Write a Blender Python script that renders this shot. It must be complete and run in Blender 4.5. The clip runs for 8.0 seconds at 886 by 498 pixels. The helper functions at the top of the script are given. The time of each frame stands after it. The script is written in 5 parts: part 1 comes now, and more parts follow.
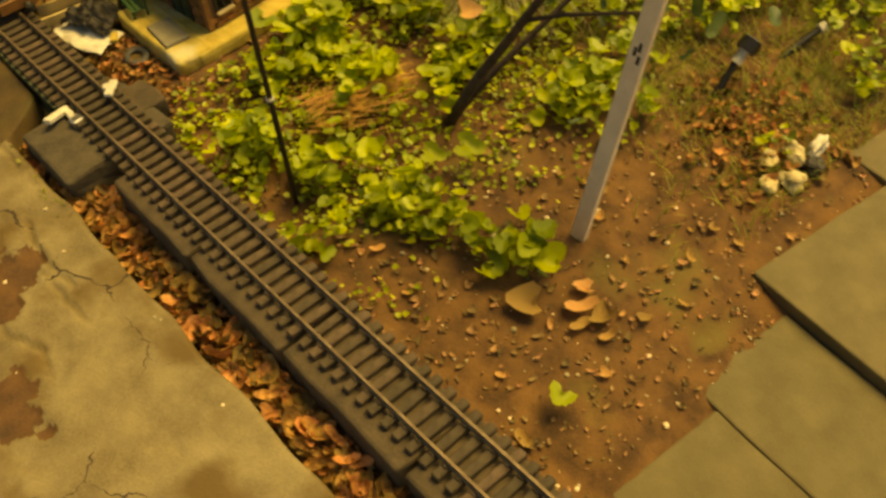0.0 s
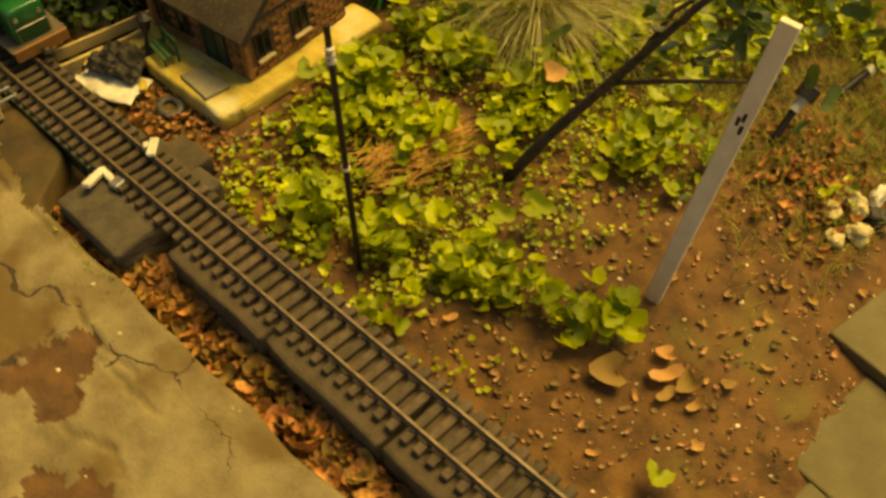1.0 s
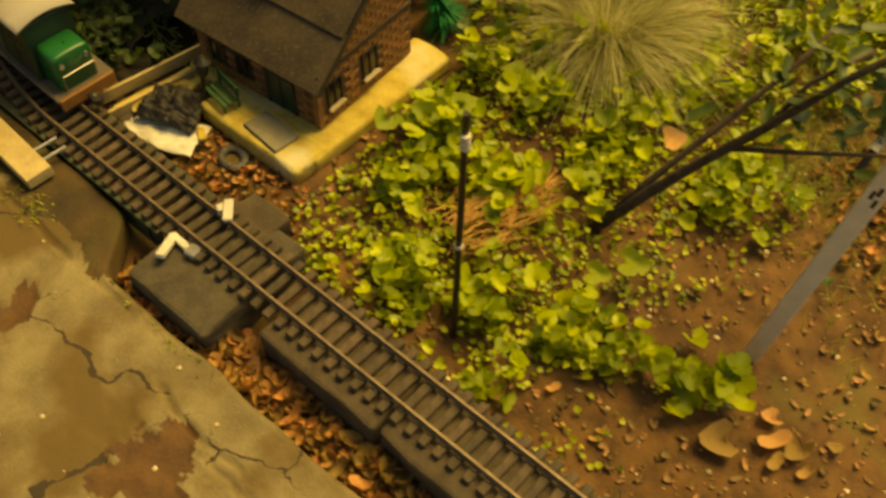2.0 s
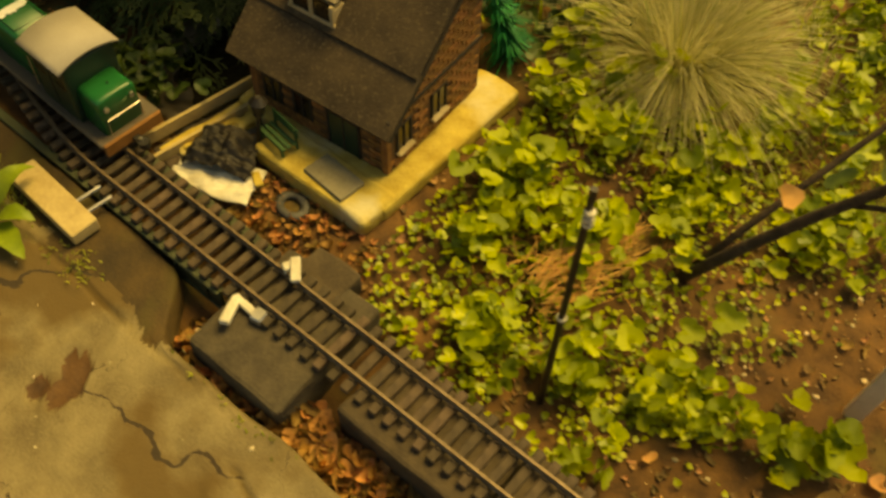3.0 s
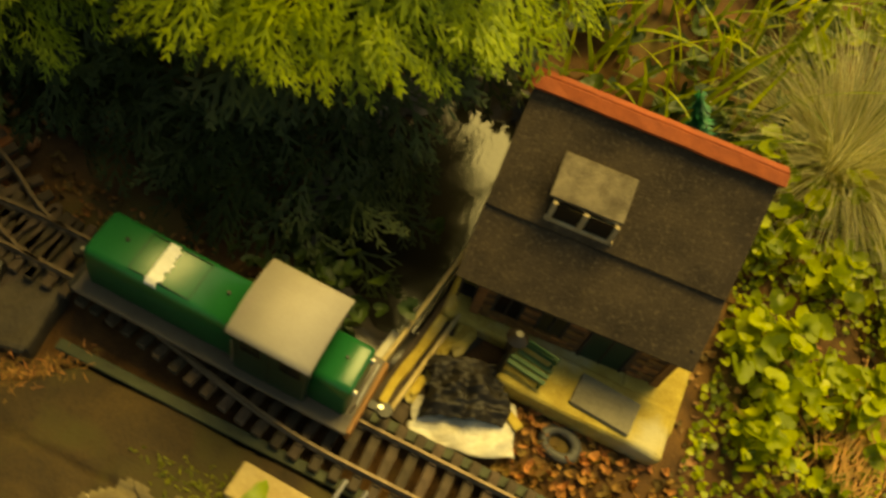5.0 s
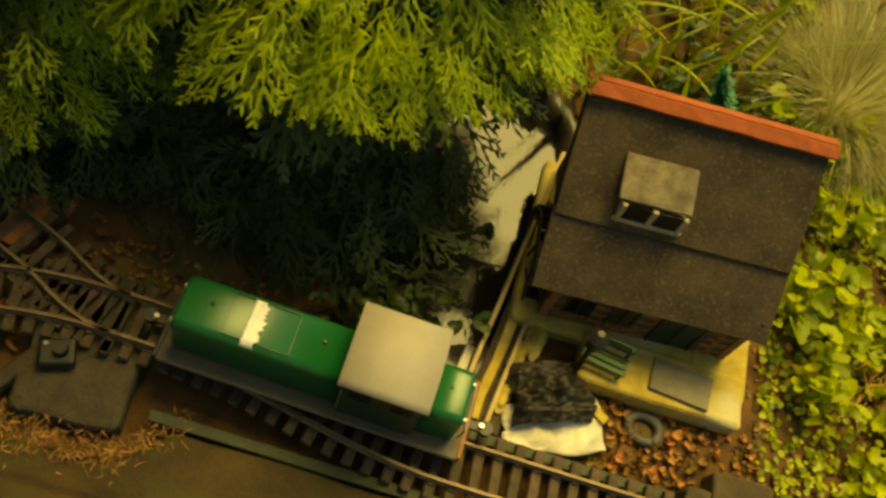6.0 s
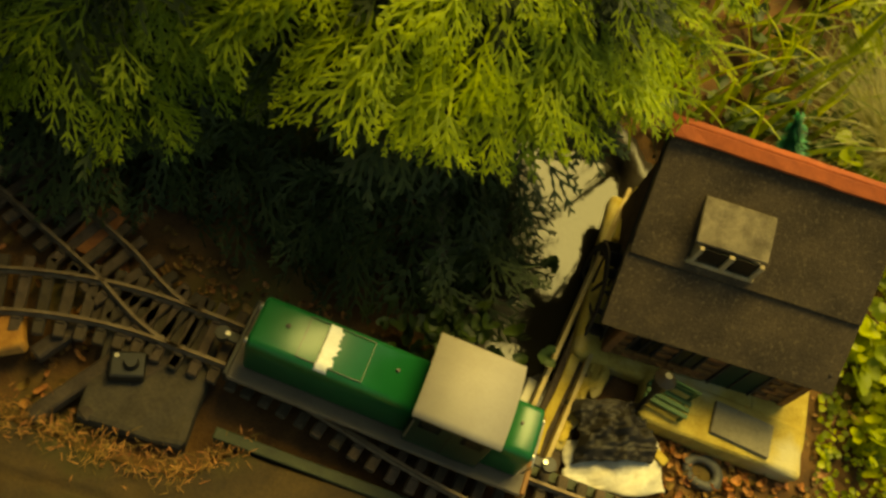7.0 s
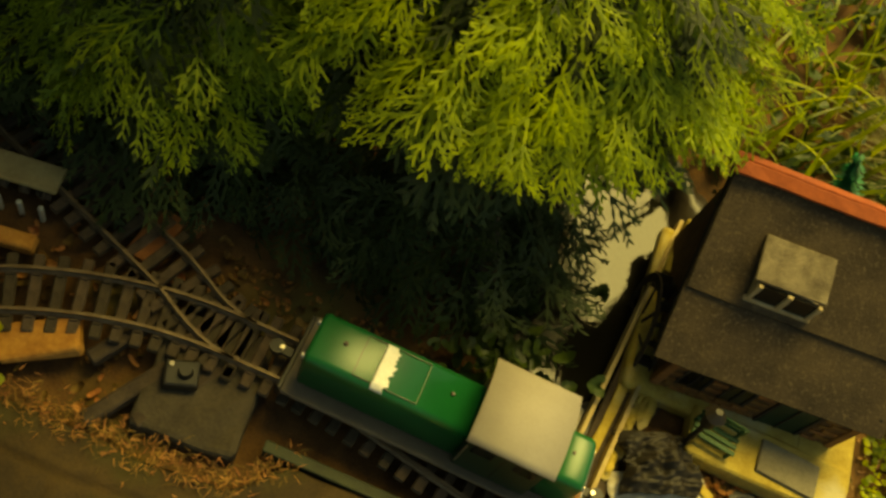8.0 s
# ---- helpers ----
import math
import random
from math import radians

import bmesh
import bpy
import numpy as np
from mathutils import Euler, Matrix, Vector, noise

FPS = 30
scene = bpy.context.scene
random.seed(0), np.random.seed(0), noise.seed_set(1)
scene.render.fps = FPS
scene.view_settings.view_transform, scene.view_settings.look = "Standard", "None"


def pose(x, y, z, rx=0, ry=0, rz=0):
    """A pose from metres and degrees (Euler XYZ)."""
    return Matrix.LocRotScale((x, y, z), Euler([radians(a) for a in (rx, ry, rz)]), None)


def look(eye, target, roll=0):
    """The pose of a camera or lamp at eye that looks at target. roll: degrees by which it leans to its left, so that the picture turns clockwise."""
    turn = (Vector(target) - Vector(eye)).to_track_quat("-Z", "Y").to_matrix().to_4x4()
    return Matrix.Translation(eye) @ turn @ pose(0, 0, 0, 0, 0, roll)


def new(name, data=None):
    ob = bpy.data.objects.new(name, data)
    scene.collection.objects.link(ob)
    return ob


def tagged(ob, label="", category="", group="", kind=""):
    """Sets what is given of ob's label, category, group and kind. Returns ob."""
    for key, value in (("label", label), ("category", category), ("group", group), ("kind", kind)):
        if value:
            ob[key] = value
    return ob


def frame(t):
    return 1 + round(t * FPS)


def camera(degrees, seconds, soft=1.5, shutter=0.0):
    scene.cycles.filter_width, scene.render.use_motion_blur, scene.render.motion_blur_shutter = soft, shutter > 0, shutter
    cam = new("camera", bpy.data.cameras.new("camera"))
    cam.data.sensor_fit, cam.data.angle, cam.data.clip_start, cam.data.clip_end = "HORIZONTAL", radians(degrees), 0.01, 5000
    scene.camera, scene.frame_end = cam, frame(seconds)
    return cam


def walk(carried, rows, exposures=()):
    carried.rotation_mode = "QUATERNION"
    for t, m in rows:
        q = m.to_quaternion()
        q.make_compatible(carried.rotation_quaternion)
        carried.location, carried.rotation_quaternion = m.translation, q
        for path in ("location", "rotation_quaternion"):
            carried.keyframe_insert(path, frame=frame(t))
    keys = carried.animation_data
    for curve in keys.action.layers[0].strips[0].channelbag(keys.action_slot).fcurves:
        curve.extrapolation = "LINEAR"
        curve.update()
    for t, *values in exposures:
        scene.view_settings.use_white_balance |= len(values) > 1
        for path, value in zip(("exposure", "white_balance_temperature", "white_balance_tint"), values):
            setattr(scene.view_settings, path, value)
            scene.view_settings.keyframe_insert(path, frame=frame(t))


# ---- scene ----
EXPO = [(0.0, 0.27, 15500, -9), (4.0, 0.08, 15500, -15), (6.0, 0.13, 15500, -24), (8.0, 0.06, 15500, -27)]
cam = camera(50.0, 8.0, soft=2.8, shutter=0.5)
PATH = [
    (0, (1.154, -0.42, 1.047), (0.1, 0.371, -0.458), -6.9),
    (0.5, (1.077, -0.421, 1.05), (0.031, 0.364, -0.464), -4.6),
    (1, (0.937, -0.472, 1.082), (0.002, 0.409, -0.451), -3.0),
    (1.5, (0.819, -0.512, 1.098), (0.001, 0.438, -0.46), -2.0),
    (2, (0.687, -0.499, 1.127), (-0.098, 0.413, -0.47), 0.7),
    (3.3, (0.416, -0.477, 1.106), (-0.261, 0.437, -0.538), 3.1),
    (3.5, (0.331, -0.514, 1.126), (-0.246, 0.43, -0.54), 5.4),
    (3.7, (0.25, -0.529, 1.132), (-0.273, 0.475, -0.517), 4.1),
    (4, (0.138, -0.55, 1.137), (-0.268, 0.509, -0.511), 8.8),
    (4.3, (0.02, -0.501, 1.132), (-0.268, 0.517, -0.565), 11.1),
    (4.5, (-0.061, -0.473, 1.117), (-0.279, 0.522, -0.604), 14.4),
    (4.7, (-0.144, -0.458, 1.106), (-0.332, 0.582, -0.592), 18.2),
    (6, (-0.437, -0.441, 1.119), (-0.307, 0.566, -0.604), 24.4),
    (6.5, (-0.488, -0.445, 1.113), (-0.368, 0.586, -0.597), 26.4),
    (7, (-0.507, -0.442, 1.112), (-0.399, 0.582, -0.602), 26.4),
    (7.5, (-0.532, -0.452, 1.108), (-0.434, 0.603, -0.589), 27.3),
    (8, (-0.555, -0.447, 1.107), (-0.478, 0.589, -0.603), 27.8),
]
walk(cam, [(t, look(eye, target, roll)) for t, eye, target, roll in PATH], EXPO)

scene.view_settings.exposure = 0.0

# ---------------------------------------------------------------- light
SUN_AZ, SUN_EL = 80.0, 61.0  # degrees: from +x towards +y, above the horizon
world = bpy.data.worlds.new("world")
scene.world = world
world.use_nodes = True
wn = world.node_tree.nodes
sky = wn.new("ShaderNodeTexSky")
sky.sky_type = "NISHITA"
sky.sun_disc = False
sky.sun_elevation = radians(SUN_EL)
sky.air_density = 0.7
sky.dust_density = 3.0
sky.ozone_density = 0.5
sky.sun_rotation = radians(90 - SUN_AZ)
world.node_tree.links.new(sky.outputs["Color"], wn["Background"].inputs["Color"])
wn["Background"].inputs["Strength"].default_value = 0.12
sun = new("sun", bpy.data.lights.new("sun", "SUN"))
sun.data.energy = 4.0
sun.data.angle = radians(34)
sun.data.color = (1.0, 0.74, 0.34)
d = Vector((math.cos(radians(SUN_EL)) * math.cos(radians(SUN_AZ)), math.cos(radians(SUN_EL)) * math.sin(radians(SUN_AZ)), math.sin(radians(SUN_EL))))
sun.matrix_world = look(d * 5, (0, 0, 0))


# ---------------------------------------------------------------- materials
def mat(name, base, dark=None, scale=40.0, rough=0.8, bump=0.3, fine=300.0, metal=0.0, spec=0.5, sss=0.0, rnd=0.0, isl=0.0, spots=None, coat=0.0, thin=0.0):
    """Two scales of noise between dark and base, a bump of both; rnd/isl: spread of brightness per object / per island."""
    m = bpy.data.materials.new(name)
    m.use_nodes = True
    nt = m.node_tree
    n, l = nt.nodes, nt.links
    b = n["Principled BSDF"]
    tc = n.new("ShaderNodeTexCoord")
    n1 = n.new("ShaderNodeTexNoise")
    n1.inputs["Scale"].default_value = scale
    n1.inputs["Detail"].default_value = 5
    n2 = n.new("ShaderNodeTexNoise")
    n2.inputs["Scale"].default_value = fine
    n2.inputs["Detail"].default_value = 3
    l.new(tc.outputs["Object"], n1.inputs["Vector"])
    l.new(tc.outputs["Object"], n2.inputs["Vector"])
    mixv = n.new("ShaderNodeMath")
    mixv.operation = "MULTIPLY_ADD"
    l.new(n2.outputs["Fac"], mixv.inputs[0])
    mixv.inputs[1].default_value = 0.45
    l.new(n1.outputs["Fac"], mixv.inputs[2])
    ramp = n.new("ShaderNodeValToRGB")
    ramp.color_ramp.elements[0].position = 0.5
    ramp.color_ramp.elements[1].position = 0.95
    dark = dark or tuple(c * 0.6 for c in base)
    ramp.color_ramp.elements[0].color = (*dark, 1)
    ramp.color_ramp.elements[1].color = (*base, 1)
    l.new(mixv.outputs[0], ramp.inputs["Fac"])
    col = ramp.outputs["Color"]
    if spots:
        scol, sscale, lo, hi = spots
        n3 = n.new("ShaderNodeTexNoise")
        n3.inputs["Scale"].default_value = sscale
        n3.inputs["Detail"].default_value = 7
        l.new(tc.outputs["Object"], n3.inputs["Vector"])
        mr = n.new("ShaderNodeMapRange")
        mr.inputs["From Min"].default_value = lo
        mr.inputs["From Max"].default_value = hi
        l.new(n3.outputs["Fac"], mr.inputs["Value"])
        mx = n.new("ShaderNodeMix")
        mx.data_type = "RGBA"
        l.new(mr.outputs["Result"], mx.inputs["Factor"])
        l.new(col, mx.inputs[6])
        mx.inputs[7].default_value = (*scol, 1)
        col = mx.outputs[2]
    if rnd or isl:
        src = n.new("ShaderNodeObjectInfo").outputs["Random"] if rnd else n.new("ShaderNodeNewGeometry").outputs["Random Per Island"]
        amount = rnd or isl
        hs = n.new("ShaderNodeHueSaturation")
        mv = n.new("ShaderNodeMapRange")
        mv.inputs["To Min"].default_value = 1 - amount
        mv.inputs["To Max"].default_value = 1 + amount
        l.new(src, mv.inputs["Value"])
        l.new(mv.outputs["Result"], hs.inputs["Value"])
        mh = n.new("ShaderNodeMapRange")
        mh.inputs["To Min"].default_value = 0.5 + 0.035 * amount
        mh.inputs["To Max"].default_value = 0.5 - 0.035 * amount
        l.new(src, mh.inputs["Value"])
        l.new(mh.outputs["Result"], hs.inputs["Hue"])
        l.new(col, hs.inputs["Color"])
        col = hs.outputs["Color"]
    l.new(col, b.inputs["Base Color"])
    b.inputs["Roughness"].default_value = rough
    b.inputs["Metallic"].default_value = metal
    b.inputs["Specular IOR Level"].default_value = spec
    b.inputs["Coat Weight"].default_value = coat
    if sss:
        b.inputs["Subsurface Weight"].default_value = sss
        b.inputs["Subsurface Radius"].default_value = (0.004, 0.006, 0.002)
    if bump:
        bp = n.new("ShaderNodeBump")
        bp.inputs["Strength"].default_value = bump
        bp.inputs["Distance"].default_value = 0.002
        l.new(mixv.outputs[0], bp.inputs["Height"])
        l.new(bp.outputs["Normal"], b.inputs["Normal"])
    if thin:
        # light that comes through a thin leaf
        tr = n.new("ShaderNodeBsdfTranslucent")
        ms = n.new("ShaderNodeMixShader")
        ms.inputs["Fac"].default_value = thin
        l.new(col, tr.inputs["Color"])
        l.new(b.outputs["BSDF"], ms.inputs[1])
        l.new(tr.outputs["BSDF"], ms.inputs[2])
        l.new(ms.outputs["Shader"], n["Material Output"].inputs["Surface"])
    return m


M = {}
M["soil"] = mat("soil", (0.17, 0.083, 0.03), (0.045, 0.021, 0.008), 26, 0.95, 1.0, 420, spots=((0.13, 0.10, 0.03), 9, 0.54, 0.70))
M["litter_soil"] = mat("litter_soil", (0.10, 0.05, 0.022), (0.03, 0.016, 0.008), 60, 0.95, 1.0, 350)
M["concrete"] = mat("concrete", (0.25, 0.198, 0.108), (0.115, 0.084, 0.042), 17, 0.85, 0.8, 380, spots=((0.105, 0.066, 0.023), 6.5, 0.50, 0.60))
M["hollow_dirt"] = mat("hollow_dirt", (0.12, 0.055, 0.018), (0.05, 0.022, 0.008), 30, 0.8, 0.6, 260)
# mossy brown concrete, its colour darkened further for the shade it lies in
M["moss_shade_concrete"] = mat("moss_shade_concrete", (0.085, 0.050, 0.016), (0.028, 0.017, 0.006), 18, 0.85, 0.8, 300, spots=((0.06, 0.046, 0.012), 11, 0.5, 0.62))
M["slab"] = mat("slab", (0.165, 0.132, 0.068), (0.1, 0.08, 0.04), 18, 0.9, 0.4, 420, rnd=0.08)
M["stone"] = mat("stone", (0.095, 0.075, 0.05), (0.04, 0.031, 0.021), 30, 0.95, 0.8, 260)
M["block"] = mat("block", (0.095, 0.068, 0.042), (0.038, 0.027, 0.017), 26, 0.95, 0.7, 300)
M["rail"] = mat("rail", (0.22, 0.16, 0.105), (0.12, 0.08, 0.05), 80, 0.55, 0.2, 400, metal=0.5)
M["sleeper"] = mat("sleeper", (0.10, 0.07, 0.044), (0.042, 0.028, 0.018), 90, 0.85, 0.6, 500, rnd=0.35)
M["girder"] = mat("girder", (0.055, 0.065, 0.03), (0.03, 0.034, 0.017), 60, 0.7, 0.3, 300)
M["plank"] = mat("plank", (0.52, 0.4, 0.2), (0.36, 0.26, 0.12), 30, 0.8, 0.3, 250)
M["old_wood"] = mat("old_wood", (0.085, 0.06, 0.042), (0.03, 0.02, 0.014), 45, 0.9, 0.7, 260)
M["cut_wood"] = mat("cut_wood", (0.62, 0.30, 0.08), (0.36, 0.14, 0.035), 50, 0.85, 0.7, 220)
M["metal"] = mat("metal", (0.55, 0.52, 0.47), (0.4, 0.37, 0.33), 60, 0.35, 0.1, 300, metal=0.9)
M["white"] = mat("white", (0.66, 0.62, 0.52), (0.45, 0.4, 0.31), 50, 0.55, 0.2, 250)
M["paper"] = mat("paper", (0.92, 0.9, 0.84), (0.8, 0.78, 0.7), 90, 0.35, 0.4, 300)
M["foam"] = mat("foam", (0.56, 0.43, 0.12), (0.36, 0.25, 0.055), 40, 0.85, 0.8, 330, spots=((0.55, 0.48, 0.28), 12, 0.55, 0.7))
M["roof_felt"] = mat("roof_felt", (0.082, 0.056, 0.032), (0.030, 0.020, 0.012), 25, 0.9, 1.0, 520, spots=((0.115, 0.082, 0.05), 240, 0.54, 0.72))
M["dormer_felt"] = mat("dormer_felt", (0.24, 0.195, 0.13), (0.09, 0.07, 0.045), 60, 0.9, 0.8, 560)
M["ridge_red"] = mat("ridge_red", (0.4, 0.085, 0.028), (0.26, 0.05, 0.016), 60, 0.75, 0.4, 330)
M["house_brick"] = mat("house_brick", (0.27, 0.125, 0.04), (0.14, 0.055, 0.018), 60, 0.9, 0.7, 300, rnd=0.25)
M["house_mortar"] = mat("house_mortar", (0.14, 0.07, 0.03), (0.08, 0.04, 0.018), 60, 0.95, 0.6, 300)
M["timber_dark"] = mat("timber_dark", (0.035, 0.025, 0.018), (0.018, 0.012, 0.009), 50, 0.85, 0.4, 260)
M["trim_cream"] = mat("trim_cream", (0.50, 0.40, 0.25), (0.36, 0.27, 0.15), 50, 0.8, 0.3, 260)
M["glass_dark"] = mat("glass_dark", (0.015, 0.013, 0.011), (0.008, 0.007, 0.006), 20, 0.12, 0.0, 100)
M["step_grey"] = mat("step_grey", (0.24, 0.21, 0.145), (0.15, 0.13, 0.09), 40, 0.9, 0.5, 330)
M["bench_green"] = mat("bench_green", (0.04, 0.11, 0.035), (0.02, 0.06, 0.018), 60, 0.6, 0.3, 300)
M["black_film"] = mat("black_film", (0.024, 0.017, 0.011), (0.010, 0.008, 0.006), 30, 0.65, 0.3, 200)
M["rubber"] = mat("rubber", (0.075, 0.072, 0.07), (0.035, 0.034, 0.033), 60, 0.6, 0.3, 260)
M["black_rod"] = mat("black_rod", (0.016, 0.012, 0.010), (0.009, 0.007, 0.006), 60, 0.45, 0.2, 260)
M["grey_post"] = mat("grey_post", (0.88, 0.69, 0.50), (0.72, 0.56, 0.40), 40, 0.55, 0.2, 300)
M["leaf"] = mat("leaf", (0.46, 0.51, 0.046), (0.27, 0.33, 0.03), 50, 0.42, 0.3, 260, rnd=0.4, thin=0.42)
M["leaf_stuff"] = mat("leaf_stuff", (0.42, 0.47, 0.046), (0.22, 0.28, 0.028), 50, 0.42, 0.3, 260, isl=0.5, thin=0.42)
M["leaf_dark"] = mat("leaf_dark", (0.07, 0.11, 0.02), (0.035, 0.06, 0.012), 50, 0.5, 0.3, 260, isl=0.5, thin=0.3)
M["weed_leaf"] = mat("weed_leaf", (0.27, 0.35, 0.045), (0.17, 0.24, 0.03), 40, 0.5, 0.3, 260, thin=0.3)
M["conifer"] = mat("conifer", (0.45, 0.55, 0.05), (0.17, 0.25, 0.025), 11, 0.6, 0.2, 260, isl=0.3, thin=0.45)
# the same conifer green again, with shade put into the colour
M["conifer_shaded"] = mat("conifer_shaded", (0.050, 0.072, 0.013), (0.020, 0.030, 0.007), 9, 0.7, 0.2, 260, isl=0.3)
M["grass_pale"] = mat("grass_pale", (0.70, 0.64, 0.36), (0.5, 0.47, 0.23), 12, 0.6, 0.0, 260, isl=0.3, thin=0.45)
M["grass"] = mat("grass", (0.28, 0.3, 0.05), (0.16, 0.18, 0.028), 12, 0.6, 0.1, 260, isl=0.4, thin=0.35)
M["fir_green"] = mat("fir_green", (0.012, 0.24, 0.085), (0.006, 0.11, 0.04), 60, 0.5, 0.2, 260, isl=0.4, thin=0.2)
M["bark"] = mat("bark", (0.085, 0.055, 0.036), (0.035, 0.022, 0.015), 60, 0.9, 0.9, 240)
M["dry_leaf"] = mat("dry_leaf", (0.68, 0.43, 0.18), (0.42, 0.21, 0.07), 60, 0.65, 0.5, 260, rnd=0.35, thin=0.3)
M["dry_stuff"] = mat("dry_stuff", (0.50, 0.27, 0.09), (0.12, 0.048, 0.013), 60, 0.75, 0.5, 260, isl=0.7, thin=0.2)
M["soil_flake"] = mat("soil_flake", (0.33, 0.20, 0.09), (0.11, 0.056, 0.022), 60, 0.8, 0.5, 260, isl=0.65)
M["straw"] = mat("straw", (0.55, 0.32, 0.10), (0.34, 0.17, 0.05), 40, 0.7, 0.3, 260, isl=0.35, thin=0.2)
M["pebble"] = mat("pebble", (0.6, 0.5, 0.33), (0.38, 0.3, 0.17), 60, 0.75, 0.3, 260, isl=0.5)
M["yellow_leaf"] = mat("yellow_leaf", (0.65, 0.42, 0.06), (0.5, 0.3, 0.04), 60, 0.6, 0.3, 260)
M["pale_stone"] = mat("pale_stone", (0.58, 0.48, 0.28), (0.4, 0.32, 0.17), 60, 0.85, 0.6, 260)
M["brick_red"] = mat("brick_red", (0.30, 0.115, 0.04), (0.19, 0.06, 0.02), 50, 0.9, 0.7, 260)
M["liner"] = mat("liner", (0.055, 0.045, 0.034), (0.022, 0.018, 0.014), 30, 0.4, 0.6, 200)
M["loco_green"] = mat("loco_green", (0.012, 0.135, 0.042), (0.008, 0.105, 0.032), 15, 0.3, 0.03, 300)
M["loco_dark"] = mat("loco_dark", (0.010, 0.035, 0.022), (0.006, 0.022, 0.014), 30, 0.4, 0.05, 300)
M["loco_roof"] = mat("loco_roof", (0.4, 0.355, 0.3), (0.34, 0.3, 0.25), 25, 0.75, 0.05, 300)
M["loco_plate"] = mat("loco_plate", (0.13, 0.105, 0.08), (0.09, 0.07, 0.055), 30, 0.6, 0.1, 300)
M["loco_black"] = mat("loco_black", (0.015, 0.013, 0.012), (0.009, 0.008, 0.007), 40, 0.5, 0.1, 300)
M["loco_wood"] = mat("loco_wood", (0.30, 0.13, 0.04), (0.2, 0.08, 0.022), 40, 0.6, 0.2, 300)


def add_cracks(m, scale, width, dark):
    """Thin wandering cracks: dark lines with a groove, broken off here and there."""
    nt = m.node_tree
    n, l = nt.nodes, nt.links
    b = n["Principled BSDF"]
    tc = n.new("ShaderNodeTexCoord")
    wob = n.new("ShaderNodeTexNoise")
    wob.inputs["Scale"].default_value = 12
    wob.inputs["Detail"].default_value = 6
    add = n.new("ShaderNodeVectorMath")
    add.operation = "MULTIPLY_ADD"
    add.inputs[1].default_value = (0.12, 0.12, 0.0)
    l.new(tc.outputs["Object"], wob.inputs["Vector"])
    l.new(wob.outputs["Color"], add.inputs[0])
    l.new(tc.outputs["Object"], add.inputs[2])
    vo = n.new("ShaderNodeTexVoronoi")
    vo.feature = "DISTANCE_TO_EDGE"
    vo.inputs["Scale"].default_value = scale
    l.new(add.outputs["Vector"], vo.inputs["Vector"])
    part_off = n.new("ShaderNodeTexNoise")
    part_off.inputs["Scale"].default_value = 7
    l.new(tc.outputs["Object"], part_off.inputs["Vector"])
    lim = n.new("ShaderNodeMapRange")
    lim.inputs["From Min"].default_value = 0.46
    lim.inputs["From Max"].default_value = 0.62
    lim.inputs["To Min"].default_value = 0.0005
    lim.inputs["To Max"].default_value = width * scale
    l.new(part_off.outputs["Fac"], lim.inputs["Value"])
    cut = n.new("ShaderNodeMath")
    cut.operation = "LESS_THAN"
    l.new(vo.outputs["Distance"], cut.inputs[0])
    l.new(lim.outputs["Result"], cut.inputs[1])
    mx = n.new("ShaderNodeMix")
    mx.data_type = "RGBA"
    old = b.inputs["Base Color"].links[0].from_socket
    l.new(cut.outputs[0], mx.inputs["Factor"])
    l.new(old, mx.inputs[6])
    mx.inputs[7].default_value = (*dark, 1)
    l.new(mx.outputs[2], b.inputs["Base Color"])


add_cracks(M["concrete"], 4.5, 0.0028, (0.035, 0.022, 0.011))
water = bpy.data.materials.new("water")
water.use_nodes = True
wb = water.node_tree.nodes["Principled BSDF"]
wb.inputs["Base Color"].default_value = (0.012, 0.011, 0.008, 1)
wb.inputs["Roughness"].default_value = 0.04
wb.inputs["IOR"].default_value = 1.33
wnz = water.node_tree.nodes.new("ShaderNodeTexNoise")
wnz.inputs["Scale"].default_value = 45
wbp = water.node_tree.nodes.new("ShaderNodeBump")
wbp.inputs["Strength"].default_value = 0.06
wbp.inputs["Distance"].default_value = 0.004
water.node_tree.links.new(wnz.outputs["Fac"], wbp.inputs["Height"])
water.node_tree.links.new(wbp.outputs["Normal"], wb.inputs["Normal"])
M["water"] = water

rng = random.Random(7)


# ---------------------------------------------------------------- mesh helpers
def empty(name, x=0, y=0, z=0, rz=0.0, **tags):
    ob = new(name)
    ob.empty_display_size = 0.02
    ob.matrix_basis = pose(x, y, z, 0, 0, rz)
    return tagged(ob, **tags)


def part(name, bm, material, parent=None, label="", smooth=False):
    me = bpy.data.meshes.new(name)
    bm.to_mesh(me)
    bm.free()
    return link_mesh(name, me, material, parent, label, smooth)


def link_mesh(name, me, material, parent=None, label="", smooth=False):
    if material and not me.materials:
        me.materials.append(M[material])
    if smooth:
        me.polygons.foreach_set("use_smooth", [True] * len(me.polygons))
    ob = new(name, me)
    if parent:
        ob.parent = parent
    if label:
        ob["label"] = label
    return ob


def pydata(name, verts, faces, material, parent=None, label="", smooth=False):
    me = bpy.data.meshes.new(name)
    me.from_pydata([tuple(v) for v in verts], [], [tuple(f) for f in faces])
    me.update()
    return link_mesh(name, me, material, parent, label, smooth)


